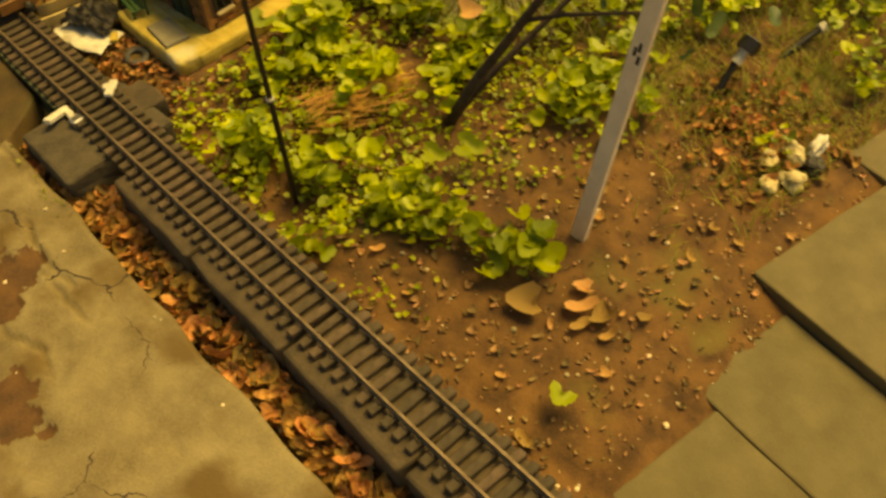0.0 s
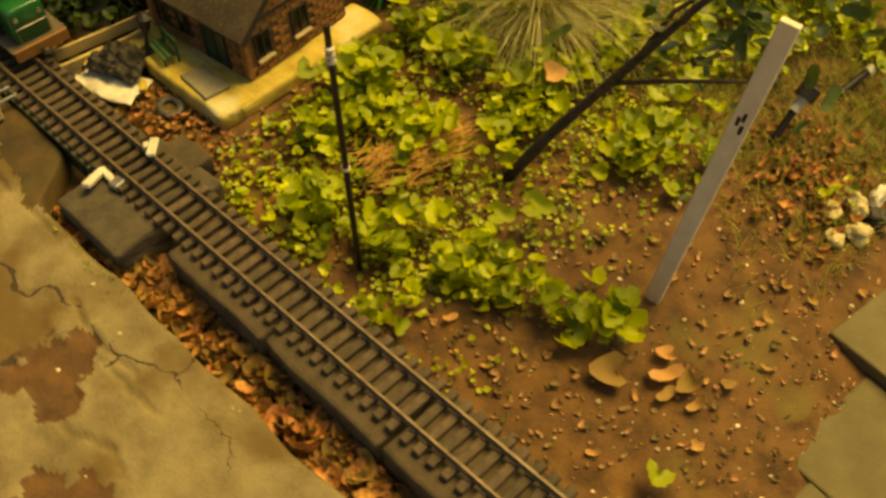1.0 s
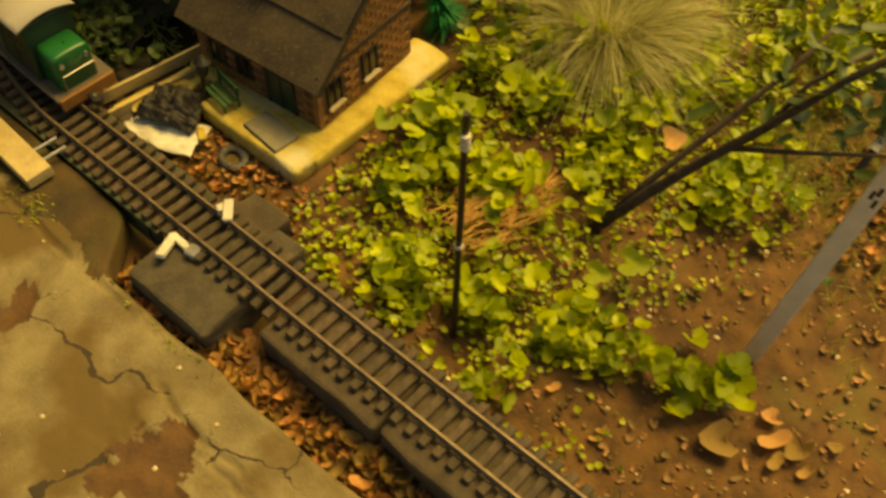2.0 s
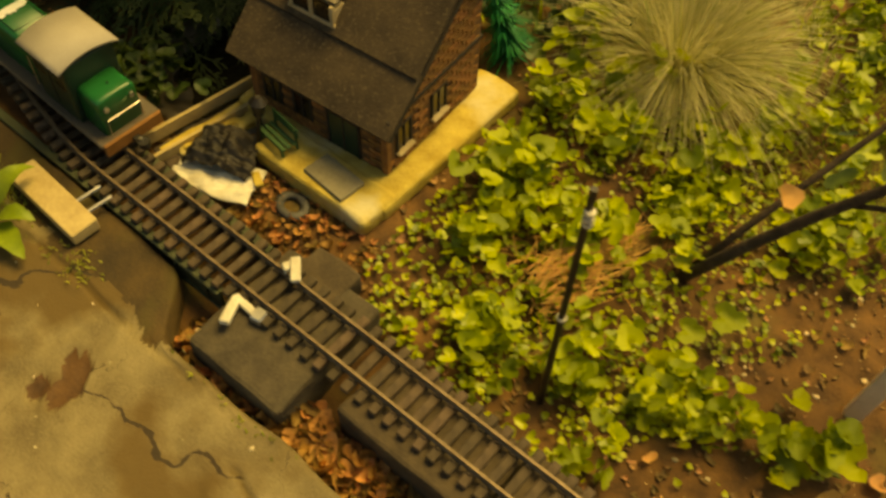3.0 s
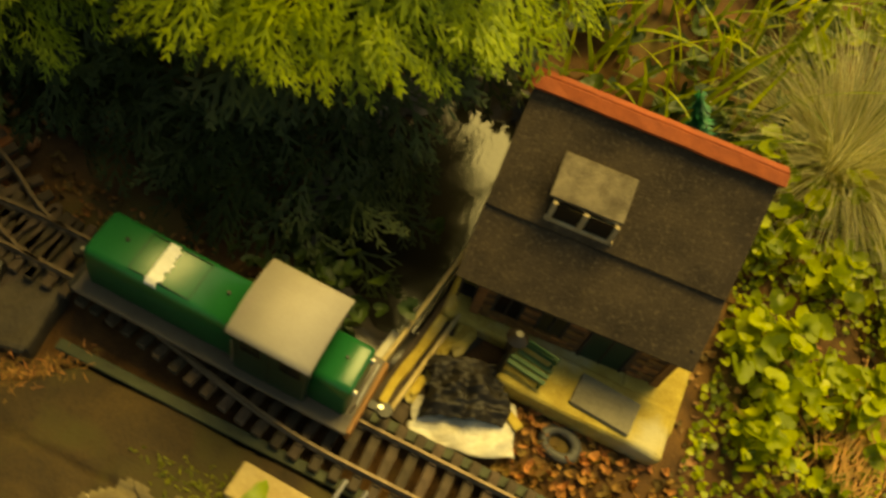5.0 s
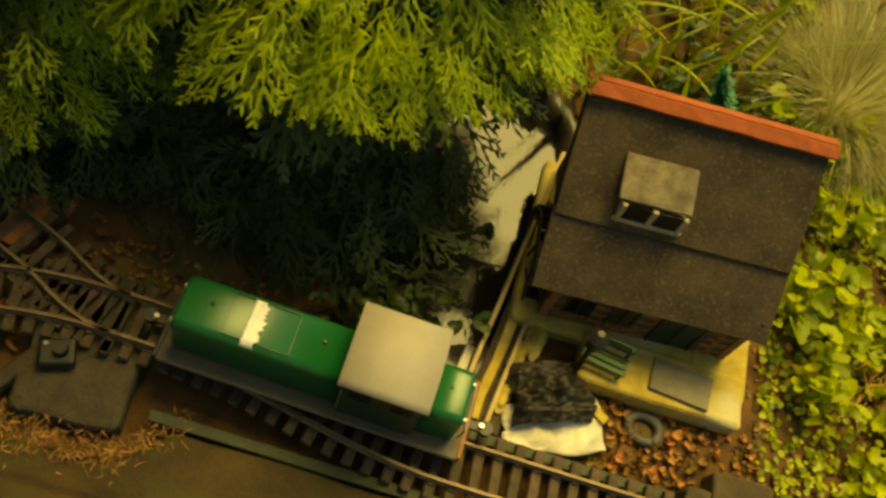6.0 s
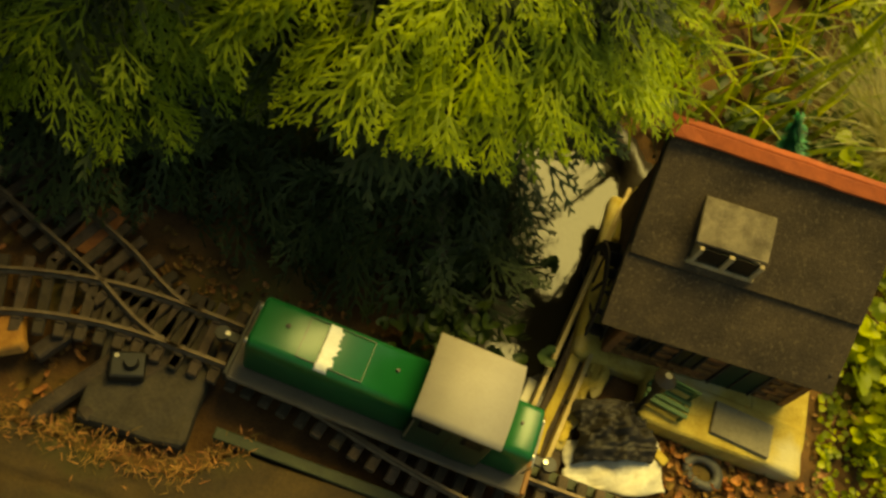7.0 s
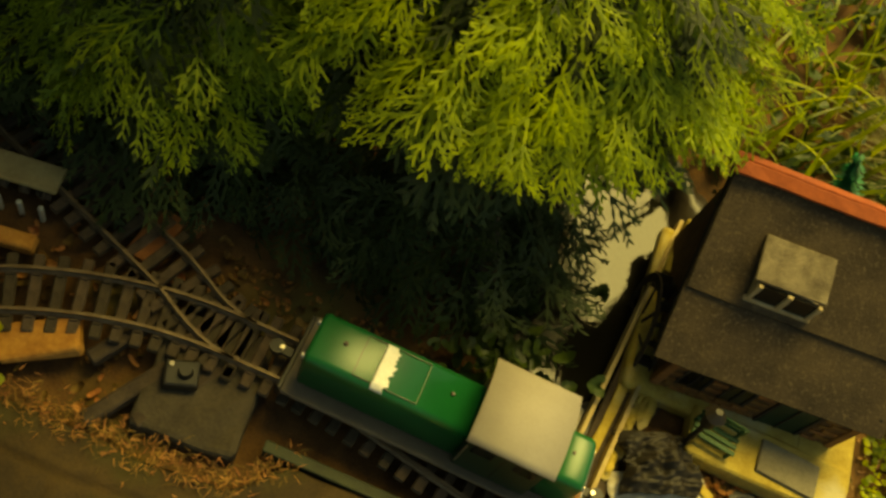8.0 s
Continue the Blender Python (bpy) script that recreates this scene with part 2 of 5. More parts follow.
def box(bm, x0, x1, y0, y1, z0, z1, bevel=0.0, seg=2, m=None):
    r = bmesh.ops.create_cube(bm, size=1)
    vs = r["verts"]
    bmesh.ops.transform(bm, matrix=Matrix.Translation(((x0 + x1) / 2, (y0 + y1) / 2, (z0 + z1) / 2)) @ Matrix.Diagonal((x1 - x0, y1 - y0, z1 - z0, 1)), verts=vs)
    if m:
        bmesh.ops.transform(bm, matrix=m, verts=vs)
    if bevel:
        es = list({e for v in vs for e in v.link_edges})
        bmesh.ops.bevel(bm, geom=es, offset=bevel, segments=seg, affect="EDGES", profile=0.5)
    return vs


def boxed(*a, **k):
    bm = bmesh.new()
    box(bm, *a, **k)
    return bm


def cyl(bm, p, q, r0, r1=None, n=12, caps=True):
    p, q = Vector(p), Vector(q)
    r1 = r0 if r1 is None else r1
    res = bmesh.ops.create_cone(bm, cap_ends=caps, segments=n, radius1=r0, radius2=r1, depth=(q - p).length)
    rot = (q - p).to_track_quat("Z", "Y").to_matrix().to_4x4()
    bmesh.ops.transform(bm, matrix=Matrix.Translation((p + q) / 2) @ rot, verts=res["verts"])
    return res["verts"]


def tube(pts, radii, n=8):
    """A tapered tube along points."""
    bm = bmesh.new()
    rings = []
    for i, p in enumerate(pts):
        a = Vector(pts[max(i - 1, 0)])
        b = Vector(pts[min(i + 1, len(pts) - 1)])
        rot = (b - a).to_track_quat("Z", "Y").to_matrix()
        rings.append([bm.verts.new(Vector(p) + rot @ Vector((math.cos(k / n * math.tau), math.sin(k / n * math.tau), 0)) * radii[i]) for k in range(n)])
    for r0, r1 in zip(rings, rings[1:]):
        for k in range(n):
            bm.faces.new((r0[k], r0[(k + 1) % n], r1[(k + 1) % n], r1[k]))
    bm.faces.new(rings[0][::-1])
    bm.faces.new(rings[-1])
    return bm


def rough(bm, amount, scale, seed=0.0):
    for v in bm.verts:
        p = v.co * scale + Vector((seed, seed * 0.7, -seed))
        v.co += noise.noise_vector(p) * amount
    return bm


def rock(sx, sy, sz, bumpy=0.25, seed=0.0, sub=3):
    bm = bmesh.new()
    bmesh.ops.create_icosphere(bm, subdivisions=sub, radius=1)
    for v in bm.verts:
        v.co *= 1 + bumpy * noise.noise(v.co * 1.4 + Vector((seed, 0, seed)))
        v.co = Vector((v.co.x * sx, v.co.y * sy, v.co.z * sz))
    return bm


def clamp(v, a=0.0, b=1.0):
    return max(a, min(b, v))


def ease(v):
    v = clamp(v)
    return v * v * (3 - 2 * v)


# ---------------------------------------------------------------- ground
GUTTER = 0.128


def ground_z(x, y):
    """The soil: level by the house, falling towards the paving, with a leaf-filled gutter along the concrete and the pond's bowl."""
    far = 0.168 - 0.208 * clamp((x - 0.02) / 1.0, 0, 0.86) - 0.05 * clamp((y - 0.55) / 1.0) * ease((x + 0.1) / 0.4)
    near = GUTTER if x > -0.1 else GUTTER + (0.155 - GUTTER) * ease((-0.1 - x) / 0.1)
    z = near + (far - near) * ease((y + 0.17) / 0.14)
    if y < -0.26:
        z = z - 0.05 * ease((-0.26 - y) / 0.05)
    dx, dy = (x + 0.335) / 0.13, (y - 0.19) / 0.2
    bowl = math.sqrt(dx * dx + dy * dy)
    if bowl < 1.25:
        z -= 0.10 * (1 - ease((bowl - 0.75) / 0.4))
    z += 0.006 * noise.noise(Vector((x * 14, y * 14, 3))) + 0.003 * noise.noise(Vector((x * 45, y * 45, 9)))
    return z


def axis(a, b, step, outer):
    core = list(np.arange(a, b + step / 2, step))
    lo, hi, s = [], [], step
    p, q = a, b
    while p > -outer or q < outer:
        s *= 1.6
        p, q = p - s, q + s
        lo.append(p)
        hi.append(q)
    return lo[::-1] + core + hi


xs, ys = axis(-1.3, 1.4, 0.0125, 60), axis(-0.5, 1.3, 0.0125, 60)
gv = [(x, y, ground_z(x, y)) for y in ys for x in xs]
nx = len(xs)
gf = [(j * nx + i, j * nx + i + 1, (j + 1) * nx + i + 1, (j + 1) * nx + i) for j in range(len(ys) - 1) for i in range(nx - 1)]
ground = tagged(pydata("ground", gv, gf, "soil", smooth=True), "brown crumbly garden soil with moss and pebbles", "soil", kind="structure")


# concrete path, with pitted hollows and a wandering crack
HOLLOWS = ((0.165, -0.338, 0.024, 0), (0.185, -0.355, 0.022, 0), (0.16, -0.38, 0.040, 0), (0.185, -0.39, 0.034, 0), (0.215, -0.40, 0.028, 0), (0.15, -0.42, 0.024, 0), (0.34, -0.45, 0.034, 0), (0.38, -0.455, 0.030, 0), (0.42, -0.44, 0.012, 0), (0.30, -0.47, 0.03, 0), (-0.115, -0.345, 0.022, 0), (-0.10, -0.37, 0.018, 0), (-0.125, -0.385, 0.014, 0))


def hollow(x, y):
    """How deep a place lies in one of the worn hollows, 0 to 1."""
    worn = 0.0
    for hx, hy, r, dpt in HOLLOWS:
        if abs(x - hx) < 2 * r and abs(y - hy) < 2 * r:
            q = math.hypot(x - hx, y - hy) / r + 0.45 * noise.noise(Vector((x * 55, y * 55, 1))) + 0.2 * noise.noise(Vector((x * 160, y * 160, 1)))
            worn = max(worn, 1 - ease((q - 0.8) / 0.22))
    return worn


def concrete_z(x, y):
    z = 0.166 + 0.016 * ease((0.05 - x) / 0.4)
    z -= 0.005 * hollow(x, y)
    z -= 0.0022 * ease((noise.noise(Vector((x * 8, y * 8, 21))) + 0.25 * noise.noise(Vector((x * 45, y * 45, 21))) - 0.12) / 0.05)
    z += 0.0022 * noise.noise(Vector((x * 16, y * 16, 0))) + 0.0010 * noise.noise(Vector((x * 70, y * 70, 5)))
    for y0, amp, seed, x0, x1 in ((-0.272, 0.012, 2.0, -1.2, 0.0), (-0.335, 0.03, 8.0, 0.2, 0.32), (-0.32, 0.02, 5.0, 0.1, 0.25), (-0.40, 0.05, 3.0, 0.24, 0.34)):
        if x0 < x < x1:
            off = abs(y - (y0 + amp * noise.noise(Vector((x * 7, seed, 0))) + 0.25 * amp * noise.noise(Vector((x * 40, seed, 0)))))
            z -= 0.007 * (1 - ease(off / 0.005))
    return z


def path_edge(x):
    """The y of the path's edge: at the gutter, and up to the track where it is overgrown."""
    e = -0.256 + 0.006 * noise.noise(Vector((x * 12, 0, 4)))
    return e + (0.075 * ease((-0.06 - x) / 0.08)) - 0.05 * ease((-0.56 - x) / 0.06)


cx = [-40, -12, -4, -2] + list(np.arange(-1.3, 1.6, 0.006)) + [2.5, 5, 14, 40]
rows_n = 66
cv, cf = [], []
for x in cx:
    e = path_edge(x)
    for j in range(rows_n):
        y = e - 0.0045 * j if j < 62 else e - 0.0045 * 61 - (0.12, 1.5, 8.0, 40.0)[j - 62]
        cv.append((x, y, concrete_z(x, y) - (0.004 if j == 0 else 0)))
    cv.append((x, e + 0.004, 0.09))
k = rows_n + 1
for i in range(len(cx) - 1):
    for j in range(rows_n - 1):
        cf.append((i * k + j, i * k + j + 1, (i + 1) * k + j + 1, (i + 1) * k + j))
    cf.append((i * k + rows_n, i * k, (i + 1) * k, (i + 1) * k + rows_n))
path = tagged(pydata("concrete_path", cv, cf, "concrete", smooth=True), "worn tan concrete path with brown hollows, cracks and shade-darkened moss", "path", kind="structure")
path.data.materials.append(M["moss_shade_concrete"])
path.data.materials.append(M["hollow_dirt"])
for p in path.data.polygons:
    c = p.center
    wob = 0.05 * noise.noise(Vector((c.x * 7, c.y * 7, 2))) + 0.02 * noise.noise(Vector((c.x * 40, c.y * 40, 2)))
    # mossy strip with painted-in shade, wider towards the left end
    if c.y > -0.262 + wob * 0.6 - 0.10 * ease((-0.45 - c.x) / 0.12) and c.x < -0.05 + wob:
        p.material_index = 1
    if hollow(c.x, c.y) > 0.5:
        p.material_index = 2

# ---------------------------------------------------------------- track
RAIL = 0.205  # top of rail


def main_line(s):
    """Centre of the line at distance s to the left of x = 1.1: straight, then a bend towards the path."""
    x = 1.1 - s
    y = -0.1365 + 0.0445 * ease((-0.3 - x) / 0.33)
    if x < -0.68:
        y -= (x + 0.68) ** 2 / 0.9
    return x, y


def side_line(s):
    x = -0.66 - s
    return x, -0.093 + 0.55 * s * ease(s / 0.14 + 0.25) * 0.72


def run(line, n, step):
    out = []
    for i in range(n):
        (x, y), (x2, y2) = line(i * step), line(i * step + 0.002)
        out.append((x, y, math.atan2(y2 - y, x2 - x)))
    return out


def rail_mesh(pts, off, name, parent):
    prof = [(-0.003, -0.0085), (-0.003, -0.007), (-0.0008, -0.006), (-0.0008, -0.003), (-0.0016, -0.002), (-0.0016, 0), (0.0016, 0), (0.0016, -0.002), (0.0008, -0.003), (0.0008, -0.006), (0.003, -0.007), (0.003, -0.0085)]
    v, f = [], []
    k = len(prof)
    for x, y, a in pts:
        nxv, nyv = -math.sin(a), math.cos(a)
        v += [(x + nxv * (off + u), y + nyv * (off + u), RAIL + w) for u, w in prof]
    for i in range(len(pts) - 1):
        f += [(i * k + j, i * k + (j + 1) % k, (i + 1) * k + (j + 1) % k, (i + 1) * k + j) for j in range(k)]
    return pydata(name, v, f, "rail", parent, "dull brown metal rail")


def sleeper_mesh(length):
    bm = boxed(-0.0055, 0.0055, -length / 2, length / 2, -0.0085, 0, 0.0012, 1)
    for s in (-1, 1):
        for o in (-0.0046, 0.0046):
            box(bm, -0.0035, 0.0035, s * 0.0225 + o - 0.0012, s * 0.0225 + o + 0.0012, -0.0005, 0.0022)
    me = bpy.data.meshes.new("sleeper")
    bm.to_mesh(me)
    bm.free()
    me.materials.append(M["sleeper"])
    return me


def lay_track(line, length, label):
    tr = empty("railway_track", label=label, category="model track", group="garden railway tracks")
    pts = run(line, int(length / 0.012) + 1, 0.012)
    for off in (-0.0222, 0.0222):
        rail_mesh(pts, off, "rail", tr)
    me = sleeper_mesh(0.083)
    for x, y, a in run(line, int(length / 0.0205), 0.0205):
        ob = link_mesh("sleeper", me, None, tr)
        ob.matrix_basis = Matrix.Translation((x, y, RAIL - 0.0085)) @ Matrix.Rotation(a + rng.uniform(-0.03, 0.03), 4, "Z")
    return tr


lay_track(main_line, 2.16, "brown garden railway track with dark plastic sleepers")
lay_track(side_line, 0.5, "branching garden railway track with dark sleepers in shade")

# long timbers under the turnout
for x0, y0, x1, y1 in ((-0.765, -0.222, -0.70, -0.11), (-0.722, -0.205, -0.672, -0.118), (-0.79, -0.165, -0.75, -0.09)):
    a = math.atan2(y1 - y0, x1 - x0)
    bm = rough(boxed(0, math.hypot(x1 - x0, y1 - y0), -0.008, 0.008, -0.016, 0, 0.002, 1), 0.0015, 60, x0)
    ob = tagged(part("timber", bm, "old_wood"), "dark weathered timber strip laid under the turnout", "timber", "turnout timbers")
    ob.matrix_basis = Matrix.Translation((x0, y0, 0.186)) @ Matrix.Rotation(a, 4, "Z")


def block(name, x0, x1, y0, y1, z0, z1, material, label, rz=0.0, amount=0.004, bevel=0.006):
    bm = boxed(-(x1 - x0) / 2, (x1 - x0) / 2, -(y1 - y0) / 2, (y1 - y0) / 2, z0 - z1, 0, bevel, 2)
    bmesh.ops.subdivide_edges(bm, edges=bm.edges[:], cuts=3, use_grid_fill=True)
    rough(bm, amount, 28, x0 * 9)
    rough(bm, amount * 0.4, 110, x0 * 5)
    ob = tagged(part(name, bm, material), label, "stone block", "track supports")
    ob.matrix_basis = pose((x0 + x1) / 2, (y0 + y1) / 2, z1, 0, 0, rz)
    return ob


block("stone_block", -0.045, 0.098, -0.243, -0.075, 0.10, 0.187, "stone", "rough dark grey stone block carrying the track", 1)
block("stone_block", -0.735, -0.628, -0.206, -0.075, 0.11, 0.186, "stone", "mossy brown stone block under the track", 6)
for i, (a, b) in enumerate(((0.145, 0.33), (0.335, 0.53), (0.535, 0.74), (0.745, 0.95), (0.955, 1.12))):
    block("concrete_block", a, b, -0.198, -0.097, 0.06, 0.1875, "block", "dark grey concrete block bedding the track", rng.uniform(-1, 1), 0.003, 0.005)
block("concrete_block", -0.02, 0.05, -0.125, -0.055, 0.12, 0.19, "block", "dark grey slab beside the rails", 0, 0.003, 0.004)

bridge = empty("track_bridge", label="low green-brown girder bridge under the track", category="bridge")
for y in (-0.176, -0.098):
    bm = bmesh.new()
    box(bm, -0.60, -0.06, y - 0.002, y + 0.002, 0.150, 0.186, 0.001, 1)
    box(bm, -0.60, -0.06, y - 0.006, y + 0.006, 0.183, 0.187, 0.001, 1)
    box(bm, -0.60, -0.06, y - 0.006, y + 0.006, 0.149, 0.152, 0.001, 1)
    for i in range(10):
        box(bm, -0.58 + 0.055 * i, -0.578 + 0.055 * i, y - 0.005, y + 0.005, 0.151, 0.184)
    part("girder", bm, "girder", bridge)

# switch motor on the stone
sm = empty("switch_motor", -0.702, -0.148, 0.186, 20, label="small black turnout motor box on the stone", category="switch motor")
part("housing", boxed(-0.017, 0.017, -0.014, 0.014, 0, 0.016, 0.003), "loco_black", sm)
bm = bmesh.new()
cyl(bm, (0.004, 0, 0.015), (0.004, 0, 0.024), 0.008, 0.006, 14)
part("knob", bm, "loco_black", sm)
bm = bmesh.new()
cyl(bm, (-0.01, 0.008, 0.016), (-0.01, 0.008, 0.018), 0.0025, 0.0025, 10)
part("screw", bm, "metal", sm, "bright steel screw")

# white plastic brackets by the stone
for x, y, z, rz in ((-0.032, -0.19, 0.187, 8), (-0.003, -0.108, 0.207, -24)):
    br = empty("bracket", x, y, z, rz, label="small white plastic track bracket on the stone", category="bracket", group="white brackets")
    if y < -0.15:
        bm = bmesh.new()
        box(bm, -0.022, 0.022, -0.006, 0.006, 0.0, 0.008, 0.0015, 1, pose(0.006, 0.0, 0.006, 0, -14, -70))
        part("arm", bm, "white", br)
        bm = bmesh.new()
        box(bm, -0.004, 0.040, -0.005, 0.005, 0.0, 0.006, 0.0015, 1, pose(0, 0.018, 0.004, 0, 0, -10))
        part("foot", bm, "white", br)
        part("clip", boxed(0.028, 0.044, 0.004, 0.022, 0, 0.012, 0.002, 1), "metal", br, "dull metal clip")
    else:
        bm = bmesh.new()
        box(bm, -0.017, 0.017, -0.006, 0.006, 0, 0.007, 0.0015, 1, pose(0, 0, 0, 0, 0, -20))
        part("arm", bm, "white", br)
        part("foot", boxed(-0.016, -0.004, -0.012, 0.0, -0.008, 0.004, 0.0015, 1), "white", br)

# plank with two metal pins
pk = empty("plank", -0.308, -0.222, 0.184, -3, label="short pale wooden plank with metal pins beside the track", category="plank")
bm = rough(boxed(-0.069, 0.069, -0.0185, 0.0185, 0, 0.018, 0.0018, 2), 0.0008, 40)
part("board", bm, "plank", pk)
for x in (0.022, 0.045):
    bm = bmesh.new()
    cyl(bm, (x, 0.016, 0.010), (x + 0.002, 0.052, 0.012), 0.0026, 0.0026, 10)
    part("pin", bm, "metal", pk, "bright metal pin")


# ---------------------------------------------------------------- house
house = empty("model_house", -0.155, 0.0, 0.196, label="brown brick model house with dark felt roof and red ridge", category="model house")
house.rotation_euler.z = radians(4.5)
# its own axes: x to the gable with the windows, y away from the track
base = empty("foam_board", -0.155, 0, 0.166, label="yellow foam base board under the model house", category="base board")


def rounded_slab(x0, x1, y0, y1, z0, z1, r=0.012, seed=0.0):
    bm = boxed(x0, x1, y0, y1, z0, z1, 0.007, 3)
    bmesh.ops.subdivide_edges(bm, edges=bm.edges[:], cuts=4, use_grid_fill=True)
    rough(bm, 0.0022, 30, seed)
    return rough(bm, 0.0010, 120, seed)


part("front_strip", rounded_slab(-0.034, 0.158, -0.004, 0.06, 0.0, 0.031, seed=1), "foam", base)
part("side_strip", rounded_slab(0.09, 0.162, 0.03, 0.305, 0.001, 0.0285, seed=2), "foam", base)
part("inner_board", rounded_slab(-0.12, 0.12, 0.045, 0.27, 0.002, 0.026, seed=3), "foam", base)

HX0, HX1, HY0, HY1 = -0.085, 0.133, 0.066, 0.262
EAVE, RIDGE, RY, EY = 0.075, 0.211, 0.215, 0.055  # heights above the base, y of ridge and eave


def roof_h(y):
    return EAVE + (RIDGE - EAVE) * (y - EY) / (RY - EY)


# brick walls: a solid core with proud bricks
core = bmesh.new()
prof = [(HY0, 0), (HY1, 0), (HY1, roof_h(2 * RY - HY1) - 0.012), (RY, RIDGE - 0.014), (HY0, roof_h(HY0) - 0.012)]
for x in (HX0, HX1):
    core.faces.new([core.verts.new((x, y, z)) for y, z in prof])
fa = list(core.faces)
va, vb = list(fa[0].verts), list(fa[1].verts)
for i in range(5):
    core.faces.new((va[i], va[(i + 1) % 5], vb[(i + 1) % 5], vb[i]))
bmesh.ops.recalc_face_normals(core, faces=core.faces[:])
part("wall", core, "house_mortar", house)
wins = ((0.086, 0.110, 0.026, 0.066), (0.158, 0.184, 0.026, 0.066))  # gable windows: y0, y1, z0, z1
bme = bpy.data.meshes.new("brick")
bm = boxed(-0.0012, 0.0022, -0.0092, 0.0092, -0.0036, 0.0036, 0.0006, 1)
bm.to_mesh(bme)
bm.free()
bme.materials.append(M["house_brick"])
brick_spots = []
for r in range(24):
    z = 0.005 + r * 0.0085
    for c in range(-1, 14):
        y = HY0 + 0.002 + c * 0.02 + (0.01 if r % 2 else 0)
        if y - 0.009 < HY0 - 0.001 or y + 0.009 > HY1 + 0.001 or z > min(roof_h(y), roof_h(2 * RY - y)) - 0.022:
            continue
        if any(y0 - 0.013 < y < y1 + 0.013 and z0 - 0.006 < z < z1 + 0.006 for y0, y1, z0, z1 in wins):
            continue
        brick_spots.append((HX1, y, z, 0))
# front wall: openings x0, x1, z0, z1
fronts = ((-0.064, -0.038, 0.020, 0.058), (-0.014, 0.012, 0.020, 0.058), (0.042, 0.088, 0.0, 0.058))
for r in range(8):
    z = 0.005 + r * 0.0085
    for c in range(13):
        x = HX0 + 0.01 + c * 0.02 + (0.01 if r % 2 else 0)
        if x + 0.009 > HX1 or any(a - 0.011 < x < b + 0.011 and z0 - 0.005 < z < z1 + 0.005 for a, b, z0, z1 in fronts):
            continue
        brick_spots.append((x, HY0, z, -90))
for y0, y1, z0, z1 in wins:
    w = part("window", boxed(HX1 - 0.002, HX1 + 0.0012, y0, y1, z0, z1), "glass_dark", house, "dark window pane")
    for a in ((y0 - 0.003, y0, z0, z1), (y1, y1 + 0.003, z0, z1), (y0 - 0.003, y1 + 0.003, z1, z1 + 0.003), ((y0 + y1) / 2 - 0.001, (y0 + y1) / 2 + 0.001, z0, z1)):
        part("window_frame", boxed(HX1 - 0.001, HX1 + 0.003, a[0], a[1], a[2], a[3], 0.0004, 1), "timber_dark", w)
    part("window_sill", boxed(HX1, HX1 + 0.008, y0 - 0.004, y1 + 0.004, z0 - 0.005, z0 - 0.001, 0.001, 1), "trim_cream", w, "pale window sill")
for i, (x0, x1, z0, z1) in enumerate(fronts):
    kind = "door" if i == 2 else "window"
    w = part(kind, boxed(x0, x1, HY0 - 0.0012, HY0 + 0.002, z0, z1), "glass_dark" if i < 2 else "loco_dark", house)
    for a in ((x0 - 0.003, x0, z0, z1), (x1, x1 + 0.003, z0, z1), (x0 - 0.003, x1 + 0.003, z1, z1 + 0.003), ((x0 + x1) / 2 - 0.001, (x0 + x1) / 2 + 0.001, z0, z1)):
        part("frame", boxed(a[0], a[1], HY0 - 0.003, HY0 + 0.001, a[2], a[3], 0.0004, 1), "timber_dark", w)
# half-timber corner posts and gable beams
for x in (HX0 + 0.003, HX1 - 0.003):
    part("corner_post", boxed(x - 0.005, x + 0.005, HY0 - 0.003, HY0 + 0.007, 0, 0.068, 0.001, 1), "house_brick", house)
part("gable_beam", boxed(HX1, HX1 + 0.004, HY0, HY1, 0.086, 0.093, 0.001, 1), "timber_dark", house)

# roof: two felt sheets in front, lapped, and one behind; each with thickness
RX0, RX1 = -0.116, 0.145
sl = math.atan2(RIDGE - EAVE, RY - EY)


def sheet(y0, y1, lift, x0=RX0, x1=RX1):
    bm = bmesh.new()
    L = (y1 - y0) / math.cos(sl)
    box(bm, x0, x1, 0, L, lift, lift + 0.004, 0.0008, 1)
    bmesh.ops.subdivide_edges(bm, edges=bm.edges[:], cuts=5, use_grid_fill=True)
    rough(bm, 0.0010, 25, y0)
    bmesh.ops.transform(bm, matrix=pose(0, y0, roof_h(y0), math.degrees(sl), 0, 0), verts=bm.verts[:])
    return bm


part("roof_sheet", sheet(EY, 0.121, 0.0), "roof_felt", house, "lower dark grey roofing felt")
part("roof_sheet", sheet(0.116, RY, 0.0035, RX0 + 0.001, RX1 - 0.001), "roof_felt", house, "upper dark grey roofing felt")
bm = bmesh.new()
box(bm, RX0, RX1, 0, 0.07, 0, 0.004, 0.0008, 1, pose(0, RY, RIDGE, -math.degrees(sl), 0, 0))
part("roof_sheet", bm, "roof_felt", house)
bm = bmesh.new()
for s in (-1, 1):
    box(bm, RX0 - 0.004, RX1 + 0.004, -0.001, 0.0135, -0.0005, 0.0045, 0.001, 1, pose(0, RY, RIDGE + 0.011, 28 if s < 0 else -28, 0, 0) @ Matrix.Diagonal((1, s, 1, 1)))
bmesh.ops.subdivide_edges(bm, edges=[e for e in bm.edges if e.calc_length() > 0.1], cuts=12)
bmesh.ops.recalc_face_normals(bm, faces=bm.faces[:])
part("ridge_cap", rough(bm, 0.0012, 60), "ridge_red", house, "brick-red ridge cap")
